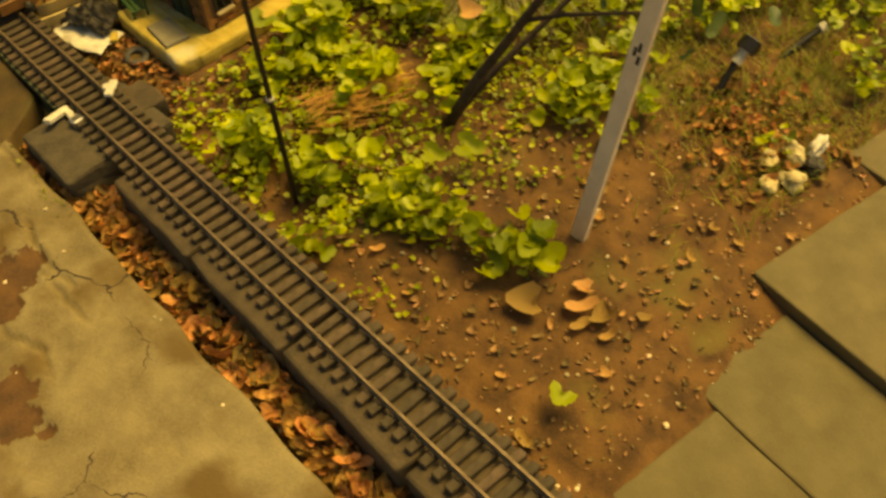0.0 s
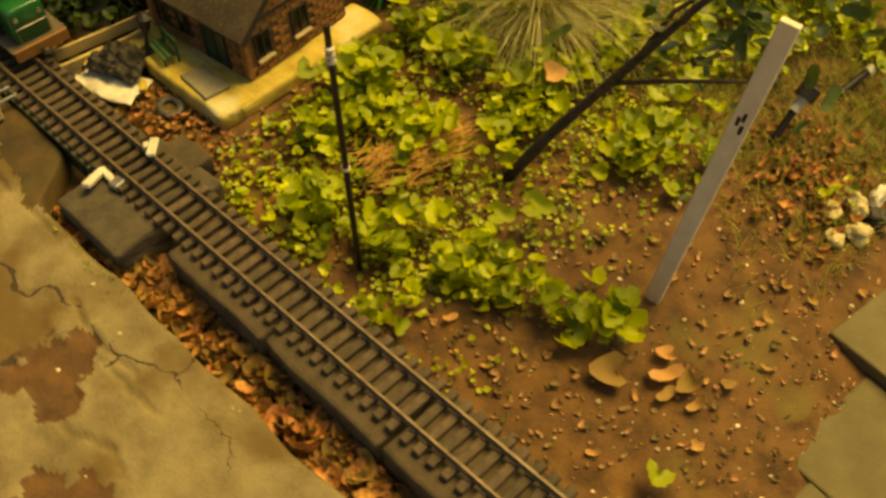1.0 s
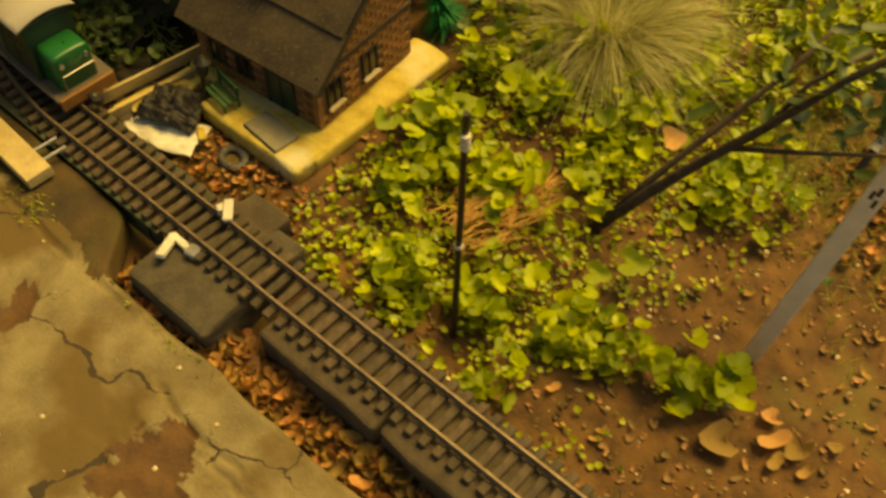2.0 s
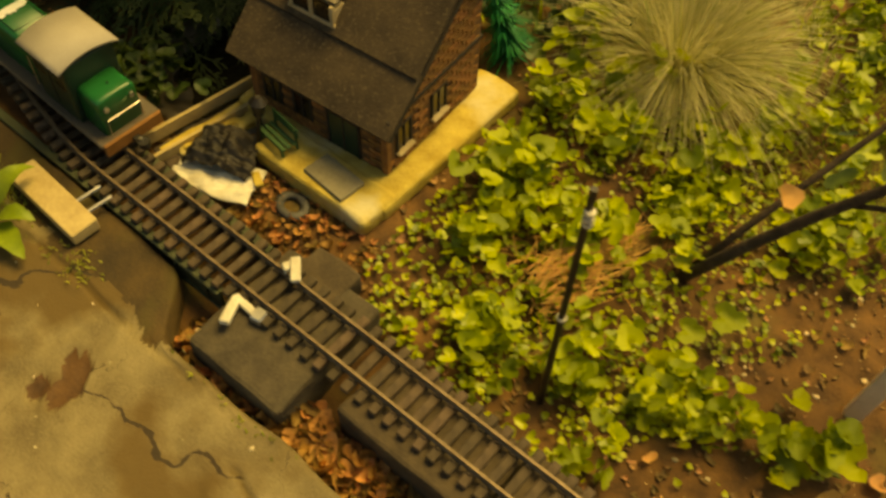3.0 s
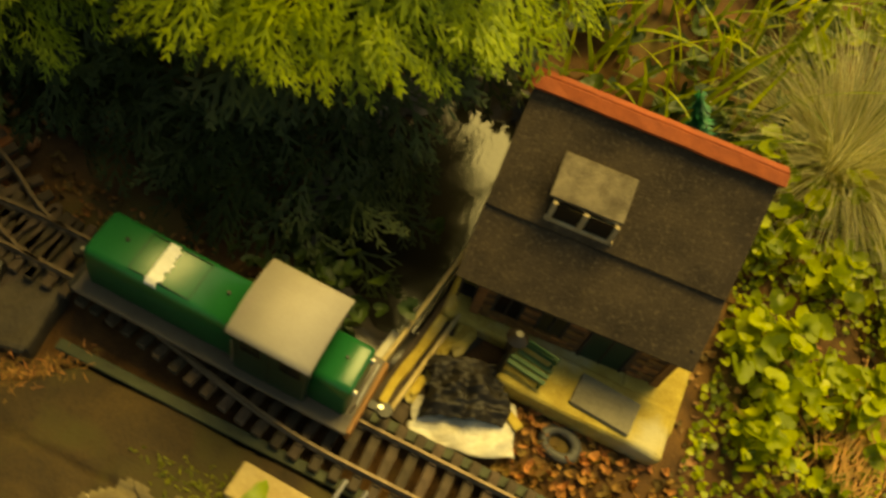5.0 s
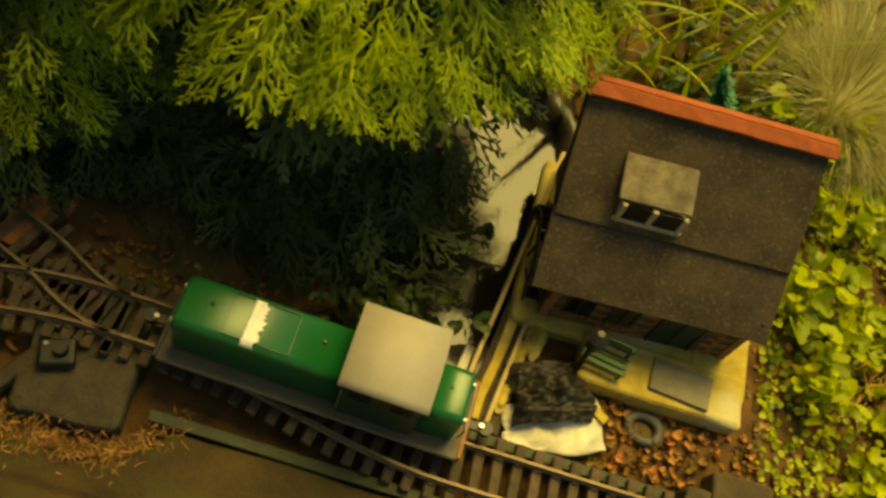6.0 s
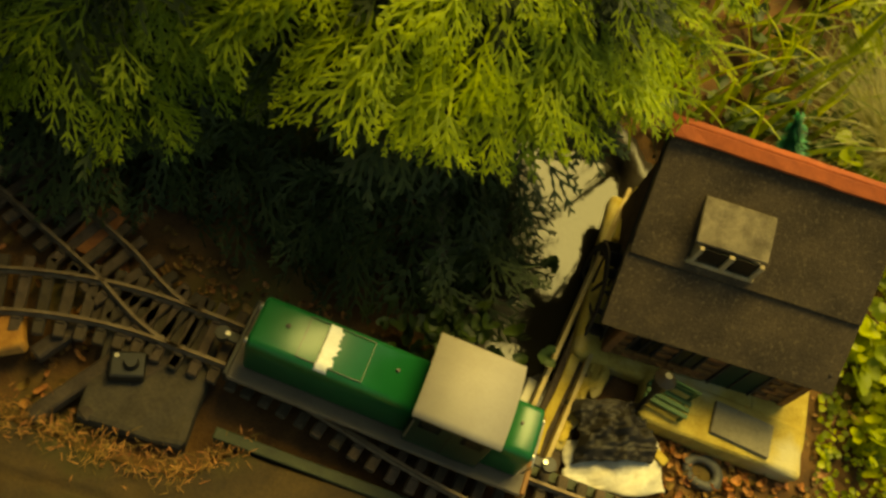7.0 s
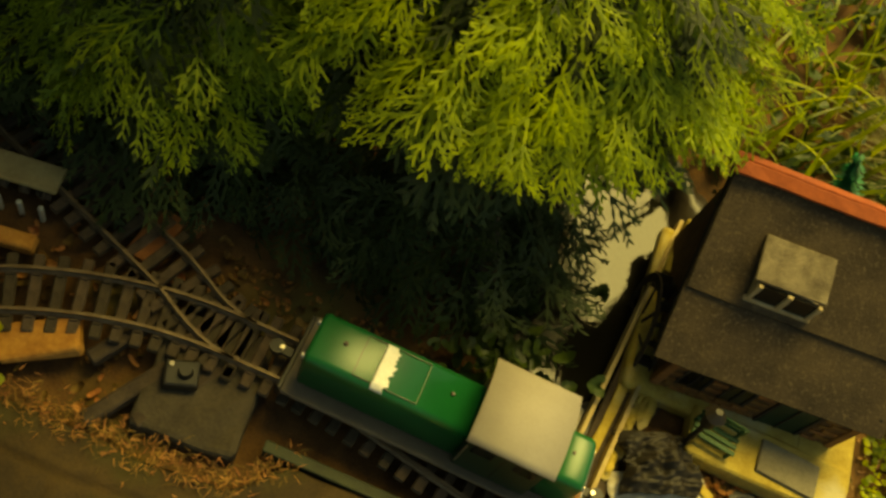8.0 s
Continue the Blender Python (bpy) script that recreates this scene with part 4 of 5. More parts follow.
ivy = empty("groundcover", 0, 0, 0, label="bright yellow-green scalloped groundcover leaves over brown soil", category="groundcover")
rest, stems = Heap(), Heap()
placed = 0
tries = 0
while placed < 3000 and tries < 90000:
    tries += 1
    x, y = rng.uniform(0.0, 0.95), rng.uniform(-0.08, 1.0)
    if rng.random() > cover(x, y) * (0.85 if y < 0.6 else 0.5):
        continue
    big = rng.random()
    r = 0.004 + 0.011 * big ** 2.6 if y < 0.07 and x < 0.3 else 0.0045 + 0.0135 * big ** 2.8
    h = 0.008 + 0.045 * rng.random() * (0.5 + big)
    g = ground_z(x, y)
    tilt = (rng.gauss(0.0, 0.42), rng.gauss(0.0, 0.42), rng.uniform(0, math.tau))
    placed += 1
    if y < 0.42 and r > 0.0105 and len(ivy.children) < 300:
        ob = link_mesh("leaf", rng.choice(leaf_meshes), None, ivy)
        ob.matrix_basis = Matrix.LocRotScale((x, y, g + h), Euler((0, 0, 0)), (r, r, r)) @ Euler(tilt).to_matrix().to_4x4()
    else:
        v, f = rng.choice(LEAVES)
        rest.add((v * r) @ rot3(*tilt).T + (x, y, g + h), f)
    if rng.random() < 0.35:
        stems.add(*strip((x + rng.uniform(-0.01, 0.01), y + rng.uniform(-0.01, 0.01), g), (rng.uniform(-0.2, 0.2), rng.uniform(-0.2, 0.2), 1), h, 0.0014, 0.0, 2))
for _ in range(24000):
    x, y = rng.uniform(0.02, 0.6), rng.uniform(-0.085, 0.5)
    tiny = 0.55 * (1 - ease((x - 0.30) / 0.25)) * (0.5 + 0.9 * noise.noise(Vector((x * 13, y * 13, 4)))) if not (x < 0.03 and y < 0.32) else 0
    if rng.random() > tiny * 0.6:
        continue
    r = rng.uniform(0.0028, 0.0058)
    v, f = LEAVES_SMALL[rng.randrange(3)]
    rest.add((v * r) @ rot3(rng.gauss(0, 0.3), rng.gauss(0, 0.3), rng.uniform(0, 6)).T + (x, y, ground_z(x, y) + rng.uniform(0.004, 0.014)), f)
# tall leaves by the corner of the base, and the big one by the post
for x, y, z, r in ((0.045, 0.125, 0.225, 0.019), (0.062, 0.148, 0.215, 0.015), (0.075, 0.17, 0.225, 0.016), (0.085, 0.215, 0.21, 0.016), (0.105, 0.19, 0.215, 0.014), (0.055, 0.20, 0.21, 0.013), (0.598, 0.170, 0.085, 0.024), (0.515, 0.195, 0.09, 0.018), (0.56, 0.125, 0.08, 0.018), (0.53, 0.135, 0.085, 0.017), (0.735, 0.045, 0.05, 0.019), (0.545, 0.10, 0.075, 0.016), (0.31, 0.02, 0.16, 0.022), (0.27, 0.035, 0.165, 0.02)):
    ob = link_mesh("leaf", rng.choice(leaf_meshes), None, ivy)
    ob.matrix_basis = Matrix.LocRotScale((x, y, z), Euler((rng.gauss(-0.4, 0.2), rng.gauss(0, 0.2), rng.uniform(0, 6))), (r, r, r))
    stems.add(*strip((x, y + 0.004, ground_z(x, y) - 0.004), (0.05, -0.05, 1), z - ground_z(x, y), 0.0018, 0, 2))
tagged(rest.make("small_leaves", "leaf_stuff"), "dense small yellow-green groundcover leaves on soil", "groundcover", kind="stuff")
tagged(stems.make("undergrowth", "leaf_dark", ivy, "thin green stems"), kind="stuff")

# leaves behind the house and by the conifer's foot; shade put into their green
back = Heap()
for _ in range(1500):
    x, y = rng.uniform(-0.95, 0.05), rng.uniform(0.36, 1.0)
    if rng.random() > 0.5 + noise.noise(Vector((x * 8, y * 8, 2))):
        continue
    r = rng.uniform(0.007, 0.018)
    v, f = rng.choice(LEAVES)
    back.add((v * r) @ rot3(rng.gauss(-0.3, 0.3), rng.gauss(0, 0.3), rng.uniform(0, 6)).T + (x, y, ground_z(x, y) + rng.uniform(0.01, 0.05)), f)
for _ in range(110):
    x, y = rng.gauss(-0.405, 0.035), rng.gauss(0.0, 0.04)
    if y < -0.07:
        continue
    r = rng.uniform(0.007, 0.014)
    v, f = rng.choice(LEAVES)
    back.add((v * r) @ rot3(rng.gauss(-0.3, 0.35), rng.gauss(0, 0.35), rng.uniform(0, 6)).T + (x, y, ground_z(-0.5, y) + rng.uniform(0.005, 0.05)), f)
tagged(back.make("shade_leaves", "leaf_dark"), "low leaves with the shade painted into their dark green", "low plants", kind="stuff")

# grass and moss at the far right
gr = Heap()
for _ in range(16000):
    x, y = rng.uniform(0.3, 1.0), rng.uniform(0.32, 1.4)
    if rng.random() > clamp(0.75 * ease((y - 0.34) / 0.26) + 0.5 * noise.noise(Vector((x * 7, y * 7, 5)))) or (x > 0.735 and y < 1.0):
        continue
    a = rng.uniform(0, math.tau)
    gr.add(*strip((x, y, ground_z(x, y) - 0.002), (0.7 * math.cos(a), 0.7 * math.sin(a), 1), rng.uniform(0.015, 0.045), 0.0022, 0.9, 3))
tagged(gr.make("short_grass", "grass"), "short yellow-green grass on mossy soil", "grass", kind="stuff")

# pale ornamental grass tuft
tuft = empty("ornamental_grass", 0.122, 0.54, ground_z(0.122, 0.54), label="pale straw-green ornamental grass tuft with fine arching blades", category="grass tuft")
h1, h2 = Heap(), Heap()
for i in range(3000):
    a, lean = rng.uniform(0, math.tau), 0.15 + 1.15 * rng.random() ** 0.8
    h = h1 if i % 6 else h2
    root = 0.04 * rng.random() ** 0.7
    h.add(*strip((root * math.cos(a), root * math.sin(a), 0), (math.sin(lean) * math.cos(a), math.sin(lean) * math.sin(a), math.cos(lean)), rng.uniform(0.12, 0.24), rng.uniform(0.0006, 0.0013), rng.uniform(0.4, 1.5), 7, (math.sin(a + rng.gauss(0, 0.5)), -math.cos(a), rng.gauss(0, 0.4))))
for i in range(9):
    a = rng.uniform(0, math.tau)
    h1.add(*strip((0, 0, 0.03), (math.cos(a), math.sin(a), 0.7), rng.uniform(0.2, 0.26), 0.0022, 0.9, 7))
h1.make("blades", "grass_pale", tuft, "fine straw-coloured blades")
h2.make("green_blades", "grass", tuft, "fine green blades")


# tall lush weeds behind the house
def weed_patch(cx, cy, n, hmin, hmax, seed, label):
    r = random.Random(seed)
    ob = empty("tall_weed", cx, cy, ground_z(cx, cy), label=label, category="weed", group="tall weeds")
    hp = Heap()
    for _ in range(n):
        a, lean = r.uniform(0, math.tau), r.uniform(0.1, 0.7)
        hp.add(*strip((r.gauss(0, 0.035), r.gauss(0, 0.035), 0), (math.sin(lean) * math.cos(a), math.sin(lean) * math.sin(a), math.cos(lean)), r.uniform(hmin, hmax), r.uniform(0.006, 0.013), r.uniform(0.4, 1.5), 7))
    hp.make("leaves", "leaf_stuff", ob)
    return ob


for i, (x, y) in enumerate(((-0.20, 0.46), (-0.10, 0.50), (-0.26, 0.56), (-0.04, 0.62), (-0.15, 0.66), (-0.32, 0.66), (0.0, 0.80), (0.25, 0.75), (0.42, 0.9))):
    weed_patch(x, y, 26, 0.06, 0.20 if i < 7 else 0.1, i, "lush yellow-green weed with long strap leaves")

# straw streaks among the leaves
st = Heap()
for _ in range(520):
    t = rng.random()
    x, y = 0.215 + 0.02 * t + rng.gauss(0, 0.016), 0.07 + 0.15 * t + rng.gauss(0, 0.008)
    a = radians(75) + rng.gauss(0, 0.35)
    st.add(*strip((x, y, ground_z(x, y) + rng.uniform(0.02, 0.055)), (math.cos(a), math.sin(a), 0.05), rng.uniform(0.02, 0.05), rng.uniform(0.0008, 0.0022), 0.2, 3))
for _ in range(70):
    x, y = rng.gauss(0.18, 0.05), rng.gauss(0.12, 0.03)
    a = rng.uniform(0, 6)
    st.add(*strip((x, y, ground_z(x, y) + rng.uniform(0.01, 0.025)), (math.cos(a), math.sin(a), 0.1), rng.uniform(0.02, 0.05), 0.0016, 0.2, 3))
tagged(st.make("straw", "straw"), "orange-tan dry straw among the leaves", "straw", kind="stuff")


# ---------------------------------------------------------------- litter
def curled(seed, n=12):
    v, f = leaf_arrays("long" if seed % 2 else "ivy", 0.55, seed, n)
    v[:, 2] += 0.5 * v[:, 0] ** 2 * (0.4 + 0.3 * (seed % 3))
    return v, f


CURL = [curled(i) for i in range(6)]
litter, flakes = Heap(), Heap()


def scatter(n, fx, size, tilt=0.5, heap=litter):
    for _ in range(n):
        x, y, dz = fx()
        r = rng.uniform(*size)
        v, f = rng.choice(CURL)
        heap.add((v * (r, r * rng.uniform(0.5, 0.9), r)) @ rot3(rng.gauss(0, tilt), rng.gauss(0, tilt), rng.uniform(0, 6)).T + (x, y, ground_z(x, y) + dz), f)


scatter(1500, lambda: (rng.uniform(-0.08, 1.0), rng.uniform(-0.248, -0.198), rng.uniform(0.0, 0.016)), (0.004, 0.013))
scatter(1500, lambda: (rng.uniform(-0.05, 0.84), rng.uniform(-0.09, 0.7), rng.uniform(0.001, 0.003)), (0.0015, 0.0055), 0.15, flakes)
scatter(300, lambda: (rng.uniform(0.0, 0.80), rng.uniform(-0.09, 0.4), rng.uniform(0.002, 0.004)), (0.004, 0.009), 0.15, flakes)
scatter(420, lambda: (rng.uniform(-0.05, 1.0), rng.uniform(-0.248, -0.2), rng.uniform(0.010, 0.022)), (0.010, 0.021))
scatter(260, lambda: (rng.gauss(0.62, 0.05), rng.gauss(0.60, 0.06), rng.uniform(0.002, 0.012)), (0.005, 0.013))
scatter(260, lambda: (rng.uniform(-0.16, 0.04), rng.uniform(-0.08, 0.0), rng.uniform(0, 0.006)), (0.003, 0.009))
scatter(360, lambda: (rng.uniform(-0.72, -0.3), rng.uniform(-0.07, 0.0), rng.uniform(0, 0.006)), (0.003, 0.007))
scatter(300, lambda: (rng.uniform(-1.0, -0.7), rng.uniform(-0.25, 0.1), rng.uniform(0, 0.01)), (0.003, 0.010))
tagged(flakes.make("soil_flakes", "soil_flake"), "small tan leaf flakes scattered over the soil", "leaf flakes", kind="stuff")
tagged(litter.make("leaf_litter", "dry_stuff"), "brown and orange curled dead leaf litter", "leaf litter", kind="stuff")
bark = Heap()
for _ in range(800):
    x = rng.uniform(-0.85, -0.56)
    e = path_edge(x)
    y = e + rng.gauss(0.004, 0.010)
    a = rng.uniform(0, 6)
    bark.add(*strip((x, y, 0.182 + rng.uniform(0, 0.006)), (math.cos(a), math.sin(a), 0.1), rng.uniform(0.004, 0.012), rng.uniform(0.0006, 0.0018), 0.2, 2))
tagged(bark.make("bark_shreds", "dry_stuff"), "orange bark shreds along the path edge", "bark", kind="stuff")

dry_meshes = []
for v, f in CURL:
    me = bpy.data.meshes.new("fallen_leaf")
    me.from_pydata([tuple(p) for p in v], [], f)
    me.update()
    me.materials.append(M["dry_leaf"])
    me.polygons.foreach_set("use_smooth", [True] * len(me.polygons))
    dry_meshes.append(me)
spots = [(0.605, 0.115, 0.028), (0.66, 0.165, 0.024), (0.69, 0.18, 0.022), (0.675, 0.145, 0.018), (0.64, 0.19, 0.016), (0.71, 0.165, 0.015), (0.782, 0.218, 0.012), (0.735, -0.02, 0.015), (0.155, -0.222, 0.020), (0.50, -0.225, 0.014), (0.30, -0.215, 0.016), (0.24, -0.235, 0.012), (0.37, -0.03, 0.016), (0.42, 0.02, 0.012), (0.64, 0.60, 0.016), (0.60, 0.62, 0.018), (0.66, 0.58, 0.016), (0.70, 0.34, 0.011), (0.74, 0.12, 0.010), (0.66, 0.02, 0.010), (-0.35, -0.075, 0.014), (-0.31, -0.06, 0.012), (-0.36, -0.03, 0.010), (-0.62, -0.04, 0.012), (0.18, -0.05, 0.014), (0.12, -0.06, 0.010)]
for i in range(26):
    spots.append((rng.uniform(0.35, 0.8), rng.uniform(-0.06, 0.6), rng.uniform(0.006, 0.012)))
for i in range(30):
    spots.append((rng.uniform(0.1, 0.9), rng.uniform(-0.242, -0.205), rng.uniform(0.009, 0.018)))
for i, (x, y, r) in enumerate(spots):
    if x > 0.77 and y > 0.0:
        x -= 0.06
    ob = tagged(link_mesh("fallen_leaf", dry_meshes[i % 6], None), "curled tan-orange dead leaf lying on soil", "fallen leaf", "fallen leaves")
    ob.matrix_basis = Matrix.LocRotScale((x, y, ground_z(x, y) + 0.25 * r + (0.006 if y < -0.1 else 0.002)), Euler((rng.gauss(0, 0.25), rng.gauss(0, 0.25), rng.uniform(0, 6))), (r, r * 0.8, r))
peb = Heap()
bm = bmesh.new()
bmesh.ops.create_icosphere(bm, subdivisions=1, radius=1)
bm.verts.index_update()
pv = np.array([v.co[:] for v in bm.verts])
pf = [tuple(v.index for v in q.verts) for q in bm.faces]
bm.free()
for _ in range(420):
    x, y = rng.uniform(0.3, 0.84), rng.uniform(-0.1, 0.7)
    r = 0.0010 + 0.0042 * rng.random() ** 4
    peb.add((pv * (r, r * rng.uniform(0.6, 1), r * 0.6)) @ rot3(0, 0, rng.uniform(0, 6)).T + (x, y, ground_z(x, y) + r * 0.3), pf)
for _ in range(160):
    x, y = rng.uniform(-0.08, 0.9), rng.uniform(-0.25, -0.2)
    r = rng.uniform(0.002, 0.007)
    peb.add((pv * (r, r * rng.uniform(0.6, 1), r * 0.6)) @ rot3(0, 0, rng.uniform(0, 6)).T + (x, y, ground_z(x, y) + 0.008), pf)
for _ in range(60):
    x, y = rng.uniform(-0.6, 0.9), rng.uniform(-0.6, -0.26)
    r = rng.uniform(0.0012, 0.004)
    peb.add((pv * (r, r * rng.uniform(0.6, 1), r * 0.6)) @ rot3(0, 0, rng.uniform(0, 6)).T + (x, y, concrete_z(x, y) + r * 0.3), pf)
tagged(peb.make("pebbles", "pebble", smooth=False), "small pale pebbles scattered over the soil", "pebbles", kind="stuff")

# broad-leaved weed in the crack of the path
weed = empty("path_weed", -0.344, -0.287, 0.181, label="green broad-leaved weed rosette growing from the path crack", category="weed")


def long_leaf(ang, length, width, lift, name="leaf"):
    v, f = [], []
    n = 9
    ca, sa = math.cos(ang), math.sin(ang)
    for i in range(n + 1):
        t = i / n
        w = width * (0.16 + 0.84 * math.sin(math.pi * clamp((t - 0.12) / 0.88) ** 0.75)) * (1 + 0.12 * math.sin(i * 2.6))
        if i == n:
            w = 0.001
        z = lift * math.sin(t * 2.3) + 0.004
        r = length * t
        for s in (-1, 0, 1):
            v.append((r * ca - s * w / 2 * sa, r * sa + s * w / 2 * ca, z + abs(s) * 0.18 * w))
    for i in range(n):
        for s in (0, 1):
            a = i * 3 + s
            f.append((a, a + 1, a + 4, a + 3))
    return pydata(name, v, f, "weed_leaf", weed, smooth=True)


for ang, length, width, lift in ((2.95, 0.088, 0.030, 0.022), (3.3, 0.066, 0.026, 0.012), (1.6, 0.075, 0.026, 0.045), (0.5, 0.062, 0.026, 0.026), (-0.12, 0.085, 0.030, 0.014), (-0.9, 0.042, 0.020, 0.01), (2.2, 0.035, 0.014, 0.03), (-1.6, 0.035, 0.016, 0.010)):
    long_leaf(ang, length, width, lift)
part("stalk", tube([(0, 0, 0), (-0.010, 0.014, 0.03), (-0.030, 0.034, 0.052)], [0.002, 0.0017, 0.001], 6), "straw", weed, "pale bent stalk")
# moss cushions on the path
ms = Heap()
for cx0, cy0, n, sx, sy in ((-0.36, -0.25, 130, 0.03, 0.014), (-0.41, -0.235, 90, 0.03, 0.012), (-0.22, -0.262, 70, 0.02, 0.01), (0.06, -0.262, 40, 0.05, 0.006)):
    for _ in range(n):
        x, y = rng.gauss(cx0, sx), rng.gauss(cy0, sy)
        if y > path_edge(x) - 0.004:
            continue
        a = rng.uniform(0, 6)
        ms.add(*strip((x, y, concrete_z(x, y)), (math.cos(a), math.sin(a), 1.2), rng.uniform(0.004, 0.010), 0.003, 1, 2))
tagged(ms.make("moss", "grass"), "small yellow-green moss tufts on the path", "moss", kind="stuff")

# ---------------------------------------------------------------- shrub with leaning stems
shrub = empty("shrub", 0.333, 0.234, 0.11, label="leaning shrub with bare brown stems and dark green leaves", category="shrub")


def limb(name, pts, r0, r1, parent, n=8, mt="bark"):
    ks = len(pts)
    return part(name, rough(tube(pts, [r0 + (r1 - r0) * i / (ks - 1) for i in range(ks)], n), 0.0012, 80), mt, parent, smooth=True)


limb("trunk", [(-0.024, 0.012, -0.02), (0.038, 0.027, 0.10), (0.089, 0.044, 0.185), (0.141, 0.052, 0.27), (0.192, 0.070, 0.355), (0.25, 0.09, 0.44)], 0.0085, 0.004, shrub)
limb("stem", [(-0.015, 0.016, 0.0), (0.024, 0.081, 0.081), (0.061, 0.146, 0.148), (0.097, 0.211, 0.214), (0.12, 0.27, 0.27)], 0.006, 0.003, shrub)
limb("stem", [(0.141, 0.052, 0.27), (0.16, 0.08, 0.33), (0.20, 0.12, 0.37)], 0.004, 0.002, shrub)
limb("stem", [(0.11, 0.046, 0.22), (0.18, 0.05, 0.26), (0.26, 0.09, 0.28)], 0.0035, 0.002, shrub)
sh = Heap()
for _ in range(120):
    t = rng.random()
    base_p = np.array((0.15 + 0.16 * t, 0.03 + 0.12 * t, 0.30 + 0.08 * t)) + np.array((rng.gauss(0, 0.05), rng.gauss(0.03, 0.04), rng.gauss(0, 0.035)))
    r = rng.uniform(0.009, 0.018)
    v, f = leaf_arrays("long", 0.3, rng.random() * 9, 12)
    sh.add((v * (r, r * 0.8, r)) @ rot3(rng.gauss(0, 0.5), rng.gauss(0.3, 0.5), rng.uniform(0, 6)).T + base_p, f)
sh.make("leaves", "leaf_dark", shrub, "dark green pointed leaves")
ob = link_mesh("dry_leaf", dry_meshes[0], None, shrub, "hanging orange dead leaf")
ob.matrix_basis = Matrix.LocRotScale((0.06, 0.0, 0.235), Euler((0.5, 0.2, 1)), (0.018, 0.014, 0.016))
for x, y, r in ((0.395, 0.215, 0.024), (0.37, 0.17, 0.020)):
    ob = link_mesh("low_leaf", leaf_meshes[2], None, shrub, "broad green low leaf")
    ob.data = leaf_meshes[2].copy()
    ob.data.materials.clear()
    ob.data.materials.append(M["leaf_stuff"])
    ob.matrix_basis = Matrix.LocRotScale((x - 0.333, y - 0.234, 0.02), Euler((0.5, 0.2, 0.6)), (r, r * 0.8, r))

# ---------------------------------------------------------------- conifer
def spray(seed, length=1.0):
    """A flat fan of scaly twigs: a midrib, side twigs and their fingers."""
    r = random.Random(seed)
    quads_v, quads_f = [], []

    def finger(p, a, ln, w, z):
        q = (p[0] + math.cos(a) * ln, p[1] + math.sin(a) * ln)
        sx, sy = -math.sin(a) * w / 2, math.cos(a) * w / 2
        z2 = z - 0.10 * ln
        mid = ((p[0] + q[0]) / 2, (p[1] + q[1]) / 2)
        n = len(quads_v)
        quads_v.extend([(p[0] - sx * 0.7, p[1] - sy * 0.7, z), (p[0] + sx * 0.7, p[1] + sy * 0.7, z), (mid[0] + sx * 1.25, mid[1] + sy * 1.25, z - 0.012), (q[0] + sx * 0.45, q[1] + sy * 0.45, z2), (q[0] - sx * 0.45, q[1] - sy * 0.45, z2), (mid[0] - sx * 1.25, mid[1] - sy * 1.25, z - 0.012)])
        quads_f.append((n, n + 1, n + 2, n + 3, n + 4, n + 5))
        return q, z2

    def twig(p, a, ln, w, z, depth):
        steps = 5 if depth == 2 else (3 if depth == 1 else 1)
        cur, ca = p, a
        for i in range(steps):
            t = (i + 1) / steps
            nxt, z = finger(cur, ca, ln / steps * 1.12, w * (1 - 0.35 * t), z)
            cur = nxt
            ca += r.gauss(0, 0.09)
            if depth and i > 0:
                for s in (-1, 1):
                    if r.random() < 0.93:
                        twig(cur, ca + s * r.uniform(0.42, 0.75), ln * (0.60 if depth == 2 else 0.62) * (1.12 - 0.65 * t) * r.uniform(0.8, 1.15), w * 0.92, z - 0.01, depth - 1)

    twig((0, 0), 0.0, length, 0.062, 0.0, 2)
    return np.array(quads_v), quads_f


SPRAYS = [spray(i) for i in range(7)]


def set_spray(heap, pos, yaw, pitch, roll, size):
    v, f = rng.choice(SPRAYS)
    v = v.copy()
    v[:, 2] -= 0.22 * v[:, 0] ** 2
    heap.add((v * size) @ rot3(roll, -pitch, yaw).T + pos, f)


def bough(heap, tip, a, size):
    """A hand of flat sprays that fan out from one twig and droop at their ends."""
    out = np.array((math.cos(a), math.sin(a), 0.0))
    root = np.array(tip) - out * size * 1.25 + np.array((0, 0, 0.45 * size))
    for i in range(rng.randint(4, 6)):
        yaw = a + rng.gauss(0, 0.55)
        along = rng.uniform(0.0, 0.75) * size
        p = root + out * along + np.array((rng.gauss(0, 0.012), rng.gauss(0, 0.012), -0.25 * along + rng.gauss(0, 0.008)))
        set_spray(heap, p, yaw, rng.uniform(-0.35, 0.25), rng.gauss(0, 0.28), size * rng.uniform(0.75, 1.1))


